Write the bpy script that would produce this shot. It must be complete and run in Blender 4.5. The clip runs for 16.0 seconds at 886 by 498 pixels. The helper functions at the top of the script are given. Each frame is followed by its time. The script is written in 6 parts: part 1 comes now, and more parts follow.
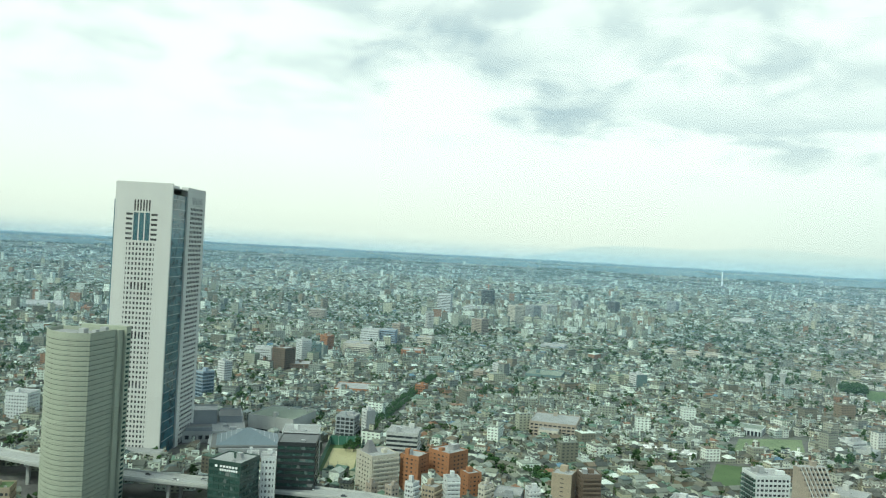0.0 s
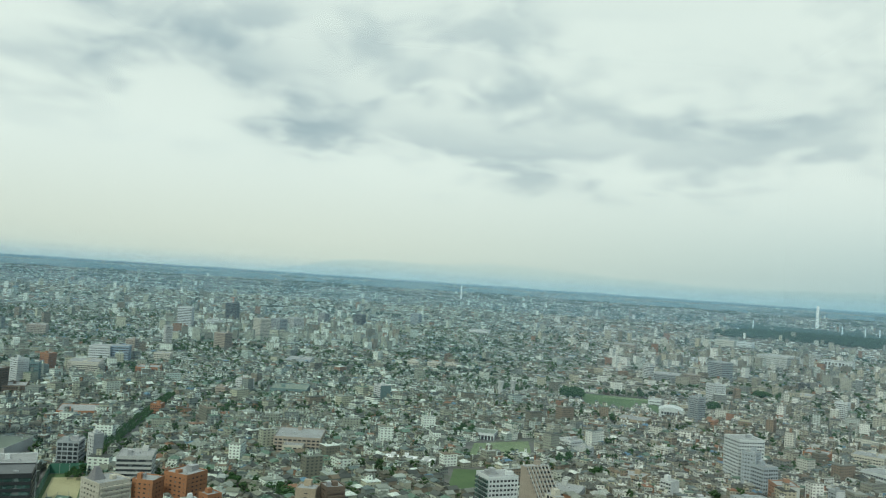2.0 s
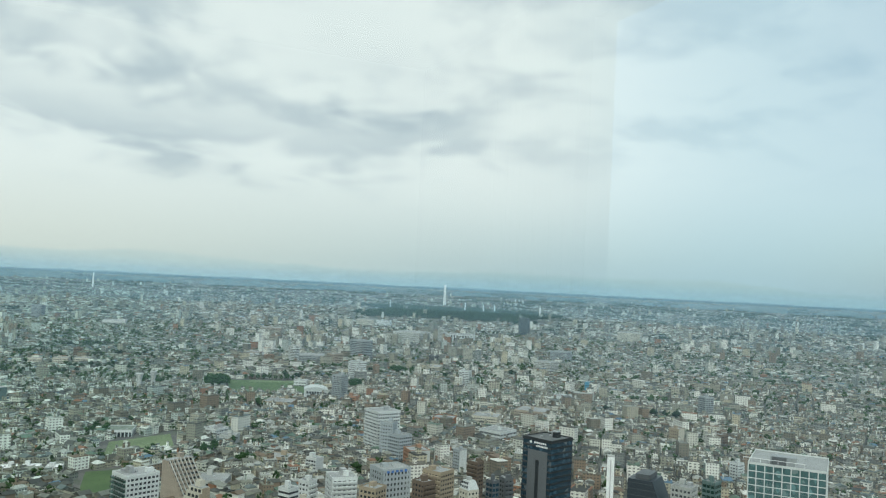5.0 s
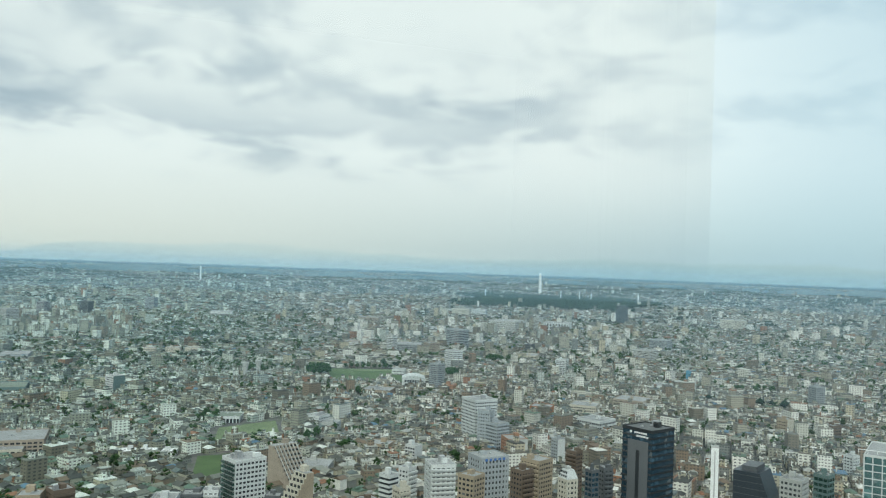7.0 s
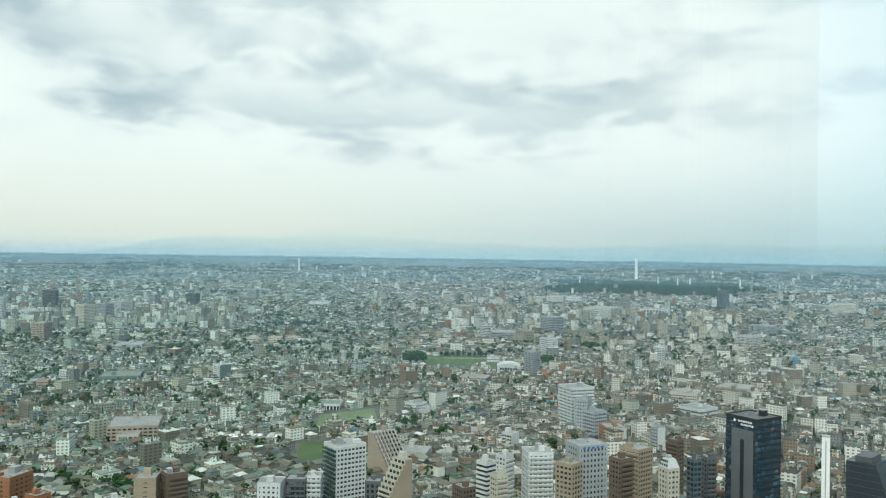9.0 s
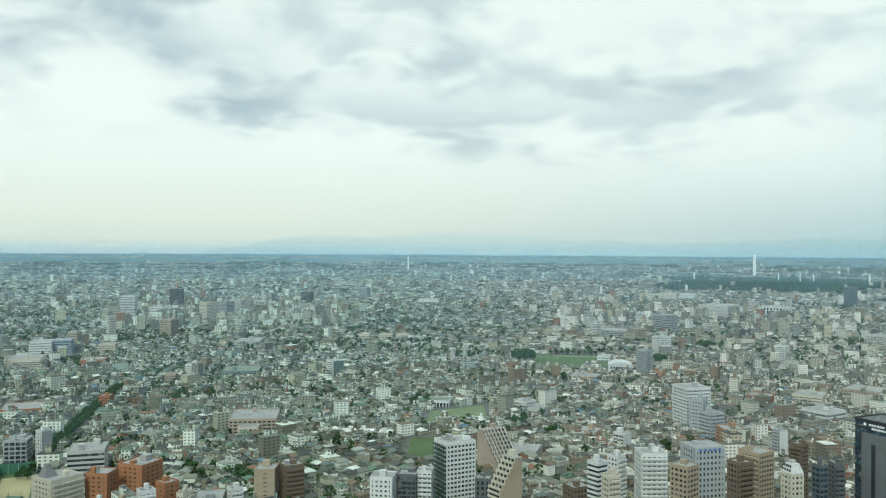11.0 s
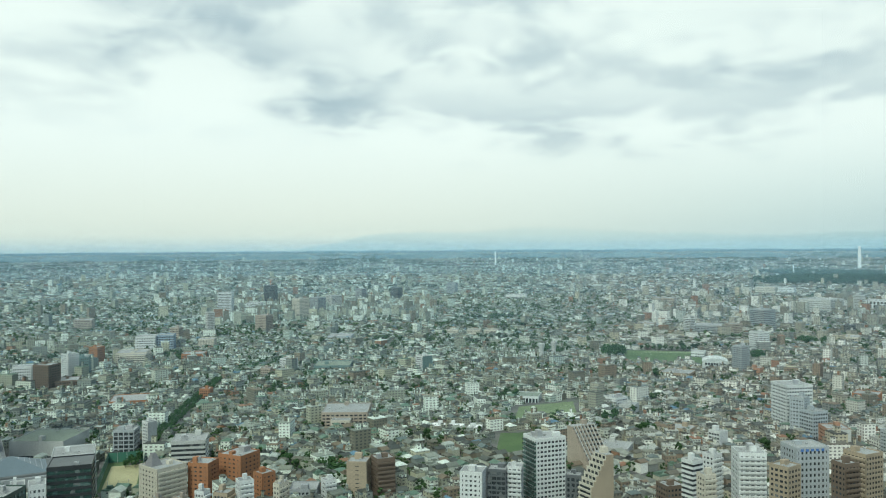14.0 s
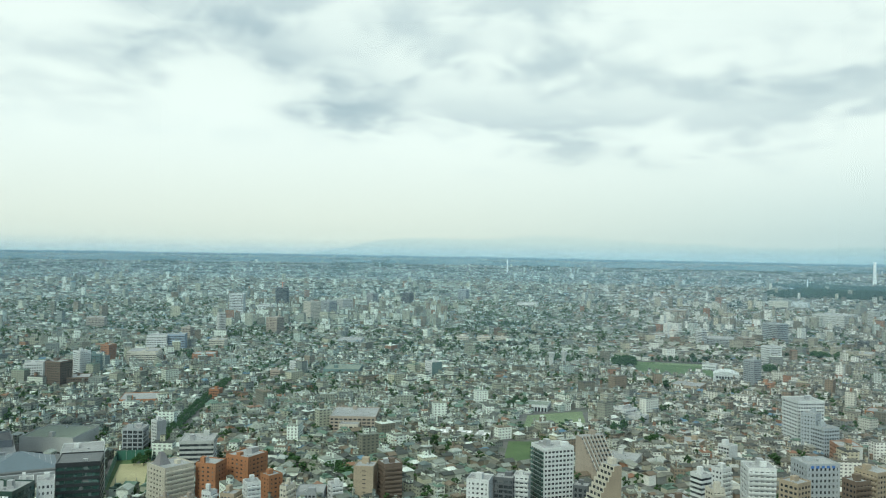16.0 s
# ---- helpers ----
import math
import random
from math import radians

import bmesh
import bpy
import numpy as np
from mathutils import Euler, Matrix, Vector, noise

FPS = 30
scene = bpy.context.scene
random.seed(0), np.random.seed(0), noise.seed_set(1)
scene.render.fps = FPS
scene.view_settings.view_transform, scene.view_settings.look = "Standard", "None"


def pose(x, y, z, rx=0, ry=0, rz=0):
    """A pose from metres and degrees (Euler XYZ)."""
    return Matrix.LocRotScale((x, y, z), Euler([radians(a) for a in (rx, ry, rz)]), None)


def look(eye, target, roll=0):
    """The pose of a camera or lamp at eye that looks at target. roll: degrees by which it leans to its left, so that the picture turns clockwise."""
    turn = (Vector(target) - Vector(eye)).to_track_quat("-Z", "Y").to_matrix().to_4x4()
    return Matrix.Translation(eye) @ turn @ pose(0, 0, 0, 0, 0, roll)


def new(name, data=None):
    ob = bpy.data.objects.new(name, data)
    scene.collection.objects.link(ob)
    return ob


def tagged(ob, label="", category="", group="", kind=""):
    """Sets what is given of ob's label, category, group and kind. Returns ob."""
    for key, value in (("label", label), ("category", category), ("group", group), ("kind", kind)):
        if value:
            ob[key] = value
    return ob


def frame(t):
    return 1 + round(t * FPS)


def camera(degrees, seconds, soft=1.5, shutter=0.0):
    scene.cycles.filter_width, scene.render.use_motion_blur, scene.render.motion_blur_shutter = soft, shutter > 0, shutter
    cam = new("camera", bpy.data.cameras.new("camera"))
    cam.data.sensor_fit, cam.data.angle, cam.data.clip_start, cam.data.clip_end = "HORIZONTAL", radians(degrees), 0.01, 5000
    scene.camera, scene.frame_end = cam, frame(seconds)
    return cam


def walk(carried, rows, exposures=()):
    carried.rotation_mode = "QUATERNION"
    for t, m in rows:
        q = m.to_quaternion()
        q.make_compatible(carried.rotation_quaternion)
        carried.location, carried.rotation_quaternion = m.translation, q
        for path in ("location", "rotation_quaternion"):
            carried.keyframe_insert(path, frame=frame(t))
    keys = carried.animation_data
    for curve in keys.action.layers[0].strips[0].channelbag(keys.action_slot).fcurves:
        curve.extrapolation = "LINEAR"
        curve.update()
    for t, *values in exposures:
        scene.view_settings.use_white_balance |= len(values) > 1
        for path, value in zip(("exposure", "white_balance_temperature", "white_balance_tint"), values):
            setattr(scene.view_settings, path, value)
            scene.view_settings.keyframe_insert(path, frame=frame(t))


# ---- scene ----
# A hand-held camera behind the window of a high-rise lounge, panning over a city to the horizon.
EYE = 190.0
cam = camera(57.64, 16.0, soft=1.1, shutter=0.1)
ROWS = [
    (0.0, -0.0, 0.0, -3.18),
    (0.5, -3.84, 0.83, -3.16),
    (1.0, -7.34, 1.24, -3.22),
    (1.5, -13.0, 1.72, -3.8),
    (2.0, -17.83, 2.02, -3.91),
    (2.5, -23.91, 2.39, -3.94),
    (3.0, -29.94, 2.78, -4.01),
    (3.5, -34.56, 2.92, -3.6),
    (4.0, -37.58, 2.71, -3.27),
    (4.2, -38.55, 2.5, -3.03),
    (5.3, -43.2, 2.4, -2.85),
    (6.3, -41.43, 2.08, -2.66),
    (6.5, -40.2, 1.88, -2.53),
    (7.0, -35.92, 1.29, -2.0),
    (7.5, -33.12, 0.94, -1.72),
    (8.0, -31.45, 0.66, -1.46),
    (10.3, -24.89, 0.01, -0.34),
    (10.5, -23.77, -0.02, -0.31),
    (11.0, -21.67, 0.04, -0.33),
    (11.5, -19.08, 0.0, -0.2),
    (12.0, -17.37, -0.13, 0.01),
    (12.5, -16.05, -0.24, 0.19),
    (13.0, -15.58, -0.26, 0.35),
    (13.5, -15.84, -0.27, 0.35),
    (14.0, -15.48, -0.29, 0.33),
    (14.5, -15.21, -0.27, 0.17),
    (15.0, -14.98, -0.2, -0.12),
    (15.5, -14.72, -0.03, -0.63),
    (16.0, -14.61, 0.15, -1.02),
]
ARM = 0.06   # the camera turns about a point a little behind it
walk(cam, [(t, pose(-ARM * math.sin(radians(yaw)), ARM * math.cos(radians(yaw)) - ARM, EYE, 90 + pitch, roll, yaw)) for t, yaw, pitch, roll in ROWS],
     exposures=[(0.0, 0.36, 6450, 1), (0.5, 0.10, 6430, 3), (1.0, 0.04, 6420, 5), (2.0, -0.08, 6430, 4), (2.6, -0.01, 6400, 5), (4.2, -0.07, 6280, 8), (6.3, 0.0, 6300, 10), (7.0, 0.01, 6310, 10), (8.2, 0.16, 6340, 10), (10.3, 0.14, 6370, 7.5), (12.0, 0.14, 6330, 6), (16.0, 0.16, 6330, 5.5)])


def polar(az, r, z=0.0):
    """A place by its bearing from the viewpoint (degrees clockwise from +y) and its ground distance."""
    return Vector((r * math.sin(radians(az)), r * math.cos(radians(az)), z))


# ---- light ----
SUN_AZ, SUN_EL = -145.0, 47.0
world = bpy.data.worlds.new("overcast_sky")
scene.world = world
world.use_nodes = True


class Nodes:
    """Short names for building node trees."""

    def __init__(self, tree):
        self.tree = tree
        tree.nodes.clear()

    def add(self, kind, **inputs):
        n = self.tree.nodes.new(kind)
        for key, value in inputs.items():
            self.put(n, key.replace("_", " "), value)
        return n

    def put(self, n, key, value):
        sock = n.inputs[int(key)] if key.isdigit() else n.inputs[key]
        if isinstance(value, bpy.types.NodeSocket):
            self.tree.links.new(value, sock)
        else:
            sock.default_value = value

    def math(self, op, a, b=0.0, c=None, clamp=False):
        n = self.tree.nodes.new("ShaderNodeMath")
        n.operation, n.use_clamp = op, clamp
        self.put(n, "0", a)
        self.put(n, "1", b)
        if c is not None:
            self.put(n, "2", c)
        return n.outputs[0]

    def mix(self, fac, a, b, blend="MIX"):
        n = self.tree.nodes.new("ShaderNodeMix")
        n.data_type, n.blend_type = "RGBA", blend
        self.put(n, "0", fac)
        self.put(n, "6", a)
        self.put(n, "7", b)
        return n.outputs[2]

    def ramp(self, fac, stops, interp="LINEAR"):
        n = self.tree.nodes.new("ShaderNodeValToRGB")
        n.color_ramp.interpolation = interp
        while len(n.color_ramp.elements) < len(stops):
            n.color_ramp.elements.new(0.5)
        for e, (at, col) in zip(n.color_ramp.elements, stops):
            e.position, e.color = at, (*col, 1.0)
        self.put(n, "0", fac)
        return n.outputs[0]

    def step(self, value, lo, hi):
        n = self.tree.nodes.new("ShaderNodeMapRange")
        n.interpolation_type = "SMOOTHSTEP"
        self.put(n, "0", value)
        self.put(n, "1", lo)
        self.put(n, "2", hi)
        return n.outputs[0]

    def noise(self, vec, scale, detail=4.0, rough=0.55, distort=0.0):
        n = self.add("ShaderNodeTexNoise", Vector=vec, Scale=scale, Detail=detail, Roughness=rough, Distortion=distort)
        return n.outputs["Fac"]


def rgb(r, g, b):
    return (r, g, b, 1.0)


def build_sky():
    k = Nodes(world.node_tree)
    out = k.add("ShaderNodeOutputWorld")
    back = k.add("ShaderNodeBackground")
    k.put(out, "Surface", back.outputs[0])
    sky = k.add("ShaderNodeTexSky")
    sky.sky_type, sky.sun_disc = "NISHITA", False
    sky.sun_elevation, sky.sun_rotation = radians(SUN_EL), radians(SUN_AZ)
    sky.air_density, sky.dust_density = 1.0, 2.0
    clear = k.mix(1.0, sky.outputs[0], rgb(0.14, 0.14, 0.14), "MULTIPLY")
    way = k.add("ShaderNodeTexCoord").outputs["Generated"]
    sep = k.add("ShaderNodeSeparateXYZ", Vector=way)
    x, y, z = sep.outputs
    up = k.math("MAXIMUM", z, 0.0)
    # clouds lie on a flat layer, seen at a slant
    den = k.math("ADD", up, 0.24)
    px, py = k.math("DIVIDE", x, den), k.math("DIVIDE", y, den)
    plane = k.add("ShaderNodeCombineXYZ", X=px, Y=py, Z=0.0).outputs[0]
    az = k.math("ARCTAN2", x, y)
    el = k.math("ARCSINE", z)
    big = k.noise(plane, 0.9, 2.0, 0.5)
    med = k.noise(plane, 2.4, 5.0, 0.5, 0.6)
    fine = k.noise(plane, 6.5, 5.0, 0.5, 0.4)
    shape = k.math("ADD", k.math("MULTIPLY", med, 0.68), k.math("MULTIPLY", fine, 0.32))
    # long soft grey banks cross the view, sinking to the right and fading towards the horizon
    wob = k.math("MULTIPLY", k.math("SUBTRACT", shape, 0.5), 0.30)

    def bank(az0, el0, slope, half_az, half_el):
        u = k.math("SUBTRACT", az, radians(az0))
        line = k.math("ADD", k.math("MULTIPLY", u, slope), radians(el0))
        v = k.math("ADD", k.math("SUBTRACT", el, line), wob)
        a = k.math("POWER", k.math("DIVIDE", u, radians(half_az)), 2.0)
        b = k.math("POWER", k.math("DIVIDE", v, radians(half_el)), 2.0)
        return k.math("EXPONENT", k.math("MULTIPLY", k.math("ADD", a, b), -1.0))

    dark = bank(24, 8.9, -0.03, 14, 1.7)
    for az0, el0, slope, half_az, half_el, weight in ((4, 12.0, -0.27, 11, 2.1, 0.9), (14, 13.4, 0.03, 9, 1.8, 0.8), (37, 13.4, 0.0, 7, 1.7, 0.6), (41, 10.3, 0.04, 8, 1.4, 0.6), (0, 16.6, 0.0, 9, 1.6, 0.5), (26, 17.0, 0.0, 12, 1.5, 0.5)):
        dark = k.math("ADD", dark, k.math("MULTIPLY", bank(az0, el0, slope, half_az, half_el), weight))
    high = k.step(el, radians(5.0), radians(14.0))
    layer = k.math("ADD", k.math("MULTIPLY", k.math("MULTIPLY", k.step(shape, 0.43, 0.63), 0.56), high), k.math("MULTIPLY", k.step(big, 0.4, 0.7), 0.10))
    grey = k.math("MULTIPLY", k.math("ADD", layer, k.math("MULTIPLY", dark, k.math("ADD", 0.20, k.math("MULTIPLY", k.step(shape, 0.36, 0.64), 0.50)))), k.step(z, 0.03, 0.16), clamp=True)
    cloud = k.mix(grey, rgb(0.985, 0.985, 0.975), rgb(0.485, 0.56, 0.635))
    # thin milky air towards the horizon, cream on the sunny side, blue on the other
    side = k.step(az, 0.1, 1.15)
    low = k.mix(side, rgb(0.83, 0.82, 0.76), rgb(0.50, 0.625, 0.675))
    cloud = k.mix(k.math("SUBTRACT", 1.0, k.step(z, 0.0, 0.15)), cloud, low)
    floor_air = k.mix(side, rgb(0.765, 0.78, 0.735), rgb(0.50, 0.625, 0.68))
    cloud = k.mix(k.math("SUBTRACT", 1.0, k.step(z, -0.01, 0.045)), cloud, floor_air)
    cloud = k.mix(k.math("MULTIPLY", k.step(az, 0.80, 1.15), 0.5), cloud, rgb(0.48, 0.65, 0.75))
    # the cloud cover opens towards the far right and behind
    open_sky = k.math("MULTIPLY", k.step(k.math("ABSOLUTE", k.math("ADD", az, 0.25)), 1.3, 2.0), 0.85)
    k.put(back, "Color", k.mix(open_sky, cloud, clear))
    k.put(back, "Strength", 1.0)


build_sky()
sun = new("sun", bpy.data.lights.new("sun", "SUN"))
sun.data.energy, sun.data.angle, sun.data.color = 1.85, radians(11), (0.975, 0.965, 0.88)
sun.matrix_world = look((0, 0, 800), Vector((0, 0, 800)) - polar(SUN_AZ, math.cos(radians(SUN_EL)), math.sin(radians(SUN_EL))))


# ---- materials ----
def material(name):
    m = bpy.data.materials.new(name)
    m.use_nodes = True
    k = Nodes(m.node_tree)
    out = k.add("ShaderNodeOutputMaterial")
    bsdf = k.add("ShaderNodeBsdfPrincipled")
    k.put(out, "Surface", bsdf.outputs[0])
    return m, k, bsdf


def plain(name, col, rough=0.8, metal=0.0, vary=0.25, grain=0.5, stain=0.06, streak=True):
    """Painted, tiled or rendered surface: broad stains, fine grain, rain streaks and a shade of its own per object."""
    m, k, b = material(name)
    pos = k.add("ShaderNodeTexCoord").outputs["Object"]
    wide = k.noise(pos, stain, 5.0, 0.6)
    tall = k.add("ShaderNodeMapping", Vector=pos, Scale=(0.6, 0.6, 0.04)).outputs[0]
    runs = k.noise(tall if streak else pos, 1.4, 4.0, 0.6)
    small = k.noise(pos, grain, 3.0, 0.6)
    own = k.add("ShaderNodeObjectInfo").outputs["Random"]
    f = k.math("ADD", k.math("MULTIPLY", wide, 0.5), k.math("ADD", k.math("MULTIPLY", runs, 0.3), k.math("MULTIPLY", small, 0.2)))
    f = k.math("ADD", f, k.math("MULTIPLY", k.math("SUBTRACT", own, 0.5), 0.10))
    lo = tuple(c * (1 - vary * 1.2) for c in col)
    hi = tuple(min(0.92, c * (1 + vary)) for c in col)
    k.put(b, "Base Color", k.ramp(f, [(0.28, lo), (0.5, col), (0.72, hi)]))
    k.put(b, "Roughness", rough)
    k.put(b, "Metallic", metal)
    return m


def window_glass(name, col, rough=0.12):
    """Dark glazing of far buildings: panes differ, some hold a pale blind."""
    m, k, b = material(name)
    pos = k.add("ShaderNodeTexCoord").outputs["Object"]
    squash = k.add("ShaderNodeMapping", Vector=pos, Scale=(0.35, 0.35, 0.28)).outputs[0]
    cell = k.add("ShaderNodeTexVoronoi", Vector=squash, Scale=1.0)
    pick = k.add("ShaderNodeSeparateColor", Color=cell.outputs["Color"]).outputs[0]
    k.put(b, "Base Color", k.ramp(pick, [(0.0, tuple(c * 0.7 for c in col)), (0.75, col), (0.9, tuple(c * 1.8 + 0.02 for c in col)), (1.0, (0.17, 0.18, 0.175))]))
    k.put(b, "Roughness", rough)
    k.put(b, "Specular IOR Level", 0.6)
    return m


WHITE = plain("white_render", (0.56, 0.58, 0.56), vary=0.24)
PALE = plain("pale_concrete", (0.44, 0.45, 0.42), vary=0.22)
GREY = plain("grey_tile", (0.30, 0.32, 0.32), vary=0.18)
DARKGREY = plain("dark_grey_panel", (0.10, 0.11, 0.115), vary=0.25, rough=0.5)
BLACK = plain("black_panel", (0.028, 0.033, 0.036), vary=0.3, rough=0.35)
CREAM = plain("cream_tile", (0.49, 0.46, 0.375), vary=0.22)
BEIGE = plain("beige_tile", (0.35, 0.30, 0.24), vary=0.22)
TAN = plain("tan_tile", (0.335, 0.275, 0.195), vary=0.22)
BROWN = plain("brown_tile", (0.14, 0.105, 0.077), vary=0.2)
BRICK = plain("orange_brick_tile", (0.33, 0.15, 0.07), vary=0.2)
ORANGE = plain("orange_panel", (0.35, 0.20, 0.13), vary=0.22)
BLUEGREY = plain("blue_grey_panel", (0.36, 0.39, 0.395), vary=0.22)
BLUE = plain("blue_panel", (0.27, 0.34, 0.40), vary=0.18)
TEALWALL = plain("teal_panel", (0.13, 0.20, 0.19), vary=0.2)
DARKGREEN = plain("dark_green_panel", (0.03, 0.065, 0.052), vary=0.25, rough=0.4)
SLATE = plain("slate_blue_cladding", (0.035, 0.046, 0.056), vary=0.15, rough=0.3)
ROOFGREY = plain("roof_membrane", (0.30, 0.31, 0.30), vary=0.3, streak=False)
ROOFDARK = plain("dark_roofing", (0.12, 0.13, 0.13), vary=0.3, streak=False)
ROOFGREEN = plain("green_roof_coating", (0.17, 0.21, 0.165), vary=0.25, streak=False)
STEEL = plain("galvanised_steel", (0.45, 0.46, 0.46), rough=0.45, metal=0.6, vary=0.2)
REDSTEEL = plain("red_painted_steel", (0.50, 0.13, 0.06), vary=0.2)
GLASS = window_glass("dark_window_glass", (0.035, 0.045, 0.05))
GLASSBLUE = window_glass("blue_window_glass", (0.028, 0.06, 0.085), 0.1)
# Broad blotches in the glass colour stand in for reflections.
CURTAINGLASS = plain("blue_curtain_glass", (0.045, 0.125, 0.15), rough=0.12, vary=0.7, streak=False, stain=0.1, grain=0.25)
GLASSTEAL = window_glass("teal_window_glass", (0.07, 0.15, 0.15), 0.1)
GLASSGREEN = window_glass("green_window_glass", (0.03, 0.07, 0.06), 0.1)


def build_ground_material():
    m, k, b = material("city_ground")
    pos = k.add("ShaderNodeTexCoord").outputs["Object"]
    patch = k.noise(pos, 0.02, 4.0, 0.6)
    lots = k.add("ShaderNodeTexVoronoi", Vector=pos, Scale=0.08)
    pick = k.add("ShaderNodeSeparateColor", Color=lots.outputs["Color"]).outputs[0]
    base = k.ramp(pick, [(0.0, (0.06, 0.062, 0.06)), (0.45, (0.10, 0.10, 0.095)), (0.7, (0.16, 0.155, 0.14)), (0.85, (0.07, 0.10, 0.05)), (1.0, (0.13, 0.13, 0.12))])
    base = k.mix(k.step(patch, 0.58, 0.7), base, rgb(0.055, 0.085, 0.045))
    grit = k.noise(pos, 0.8, 3.0)
    k.put(b, "Base Color", k.mix(0.35, base, k.ramp(grit, [(0.3, (0.05, 0.05, 0.05)), (0.7, (0.2, 0.2, 0.19))])))
    k.put(b, "Roughness", 0.9)
    return m


def build_grass(name, a, c):
    m, k, b = material(name)
    pos = k.add("ShaderNodeTexCoord").outputs["Object"]
    n = k.noise(pos, 0.035, 5.0, 0.65)
    n2 = k.noise(pos, 0.7, 3.0, 0.6)
    f = k.math("ADD", k.math("MULTIPLY", n, 0.7), k.math("MULTIPLY", n2, 0.3))
    k.put(b, "Base Color", k.ramp(f, [(0.33, a), (0.66, c)]))
    k.put(b, "Roughness", 0.95)
    return m


def build_leaves(name, dark, light):
    m, k, b = material(name)
    own = k.add("ShaderNodeNewGeometry").outputs["Random Per Island"]
    pos = k.add("ShaderNodeTexCoord").outputs["Object"]
    n = k.noise(pos, 0.9, 3.0, 0.7)
    f = k.math("ADD", k.math("MULTIPLY", own, 0.6), k.math("MULTIPLY", n, 0.4))
    k.put(b, "Base Color", k.ramp(f, [(0.2, dark), (0.8, light)]))
    k.put(b, "Roughness", 0.9)
    k.put(b, "Specular IOR Level", 0.15)
    return m


GROUND = build_ground_material()
TURF = build_grass("sports_turf", (0.05, 0.098, 0.036), (0.10, 0.155, 0.06))
PITCH = build_grass("dry_playing_ground", (0.11, 0.16, 0.075), (0.19, 0.24, 0.125))
CLAY = build_grass("clay_court", (0.32, 0.30, 0.16), (0.46, 0.42, 0.25))
LEAVES = build_leaves("tree_leaves", (0.018, 0.042, 0.018), (0.058, 0.108, 0.038))
# Slightly lighter copy of the tree leaves, offsetting shade inside the crowns.
LIGHTENED_LEAVES = build_leaves("lightened_tree_leaves", (0.02, 0.052, 0.022), (0.065, 0.13, 0.045))
FAR_LEAVES = build_leaves("far_tree_leaves", (0.014, 0.030, 0.019), (0.034, 0.062, 0.036))
BARK = plain("tree_bark", (0.08, 0.06, 0.045), vary=0.3)
ASPHALT = plain("asphalt", (0.075, 0.077, 0.078), vary=0.25, streak=False, stain=0.03)
LANE = plain("road_concrete", (0.33, 0.34, 0.32), vary=0.18, streak=False)


def district(k, base):
    """House colours lean greener to the left of the plain, warmer to the right."""
    spot = k.add("ShaderNodeSeparateXYZ", Vector=k.add("ShaderNodeNewGeometry").outputs["Position"]).outputs
    rightward = k.step(k.math("SUBTRACT", spot[0], k.math("MULTIPLY", spot[1], 0.45)), -250.0, 250.0)
    return k.mix(1.0, base, k.mix(rightward, rgb(0.95, 1.0, 0.925), rgb(1.0, 0.945, 0.895)), "MULTIPLY")


def build_house_walls(single=False):
    """Walls of the house fabric: a tone of its own per house, with rows of small dark windows."""
    m, k, b = material("house_wall" if single else "house_walls")
    own = k.add("ShaderNodeObjectInfo").outputs["Random"] if single else k.add("ShaderNodeNewGeometry").outputs["Random Per Island"]
    uv = k.add("ShaderNodeSeparateXYZ", Vector=k.add("ShaderNodeUVMap").outputs[0])
    base = k.ramp(own, [(0.0, (0.62, 0.63, 0.58)), (0.13, (0.33, 0.33, 0.28)), (0.26, (0.80, 0.81, 0.78)), (0.38, (0.42, 0.41, 0.345)), (0.49, (0.21, 0.195, 0.16)), (0.58, (0.52, 0.49, 0.39)), (0.67, (0.25, 0.27, 0.265)),
                        (0.76, (0.84, 0.85, 0.83)), (0.87, (0.27, 0.215, 0.165)), (0.93, (0.48, 0.53, 0.51)), (0.975, (0.33, 0.175, 0.11))], "CONSTANT")
    pos = k.add("ShaderNodeTexCoord").outputs["Object"]
    base = k.mix(0.5, base, k.ramp(k.noise(pos, 0.5, 4.0, 0.65), [(0.3, (0.58, 0.61, 0.57)), (0.7, (0.96, 1.0, 0.97))]), "MULTIPLY")
    pitch = k.math("ADD", 2.3, k.math("MULTIPLY", k.math("FRACT", k.math("MULTIPLY", own, 37.0)), 2.2))
    u = k.math("FRACT", k.math("DIVIDE", uv.outputs[0], pitch))
    v = k.math("FRACT", k.math("DIVIDE", uv.outputs[1], 2.9))
    inside = k.math("MULTIPLY", k.math("MULTIPLY", k.math("GREATER_THAN", u, 0.28), k.math("LESS_THAN", u, 0.76)),
                    k.math("MULTIPLY", k.math("GREATER_THAN", v, 0.32), k.math("LESS_THAN", v, 0.76)))
    base = district(k, base)
    k.put(b, "Base Color", k.mix(k.math("MULTIPLY", inside, 0.0 if single else 0.85), base, rgb(0.045, 0.05, 0.055)))
    k.put(b, "Roughness", 0.75)
    return m


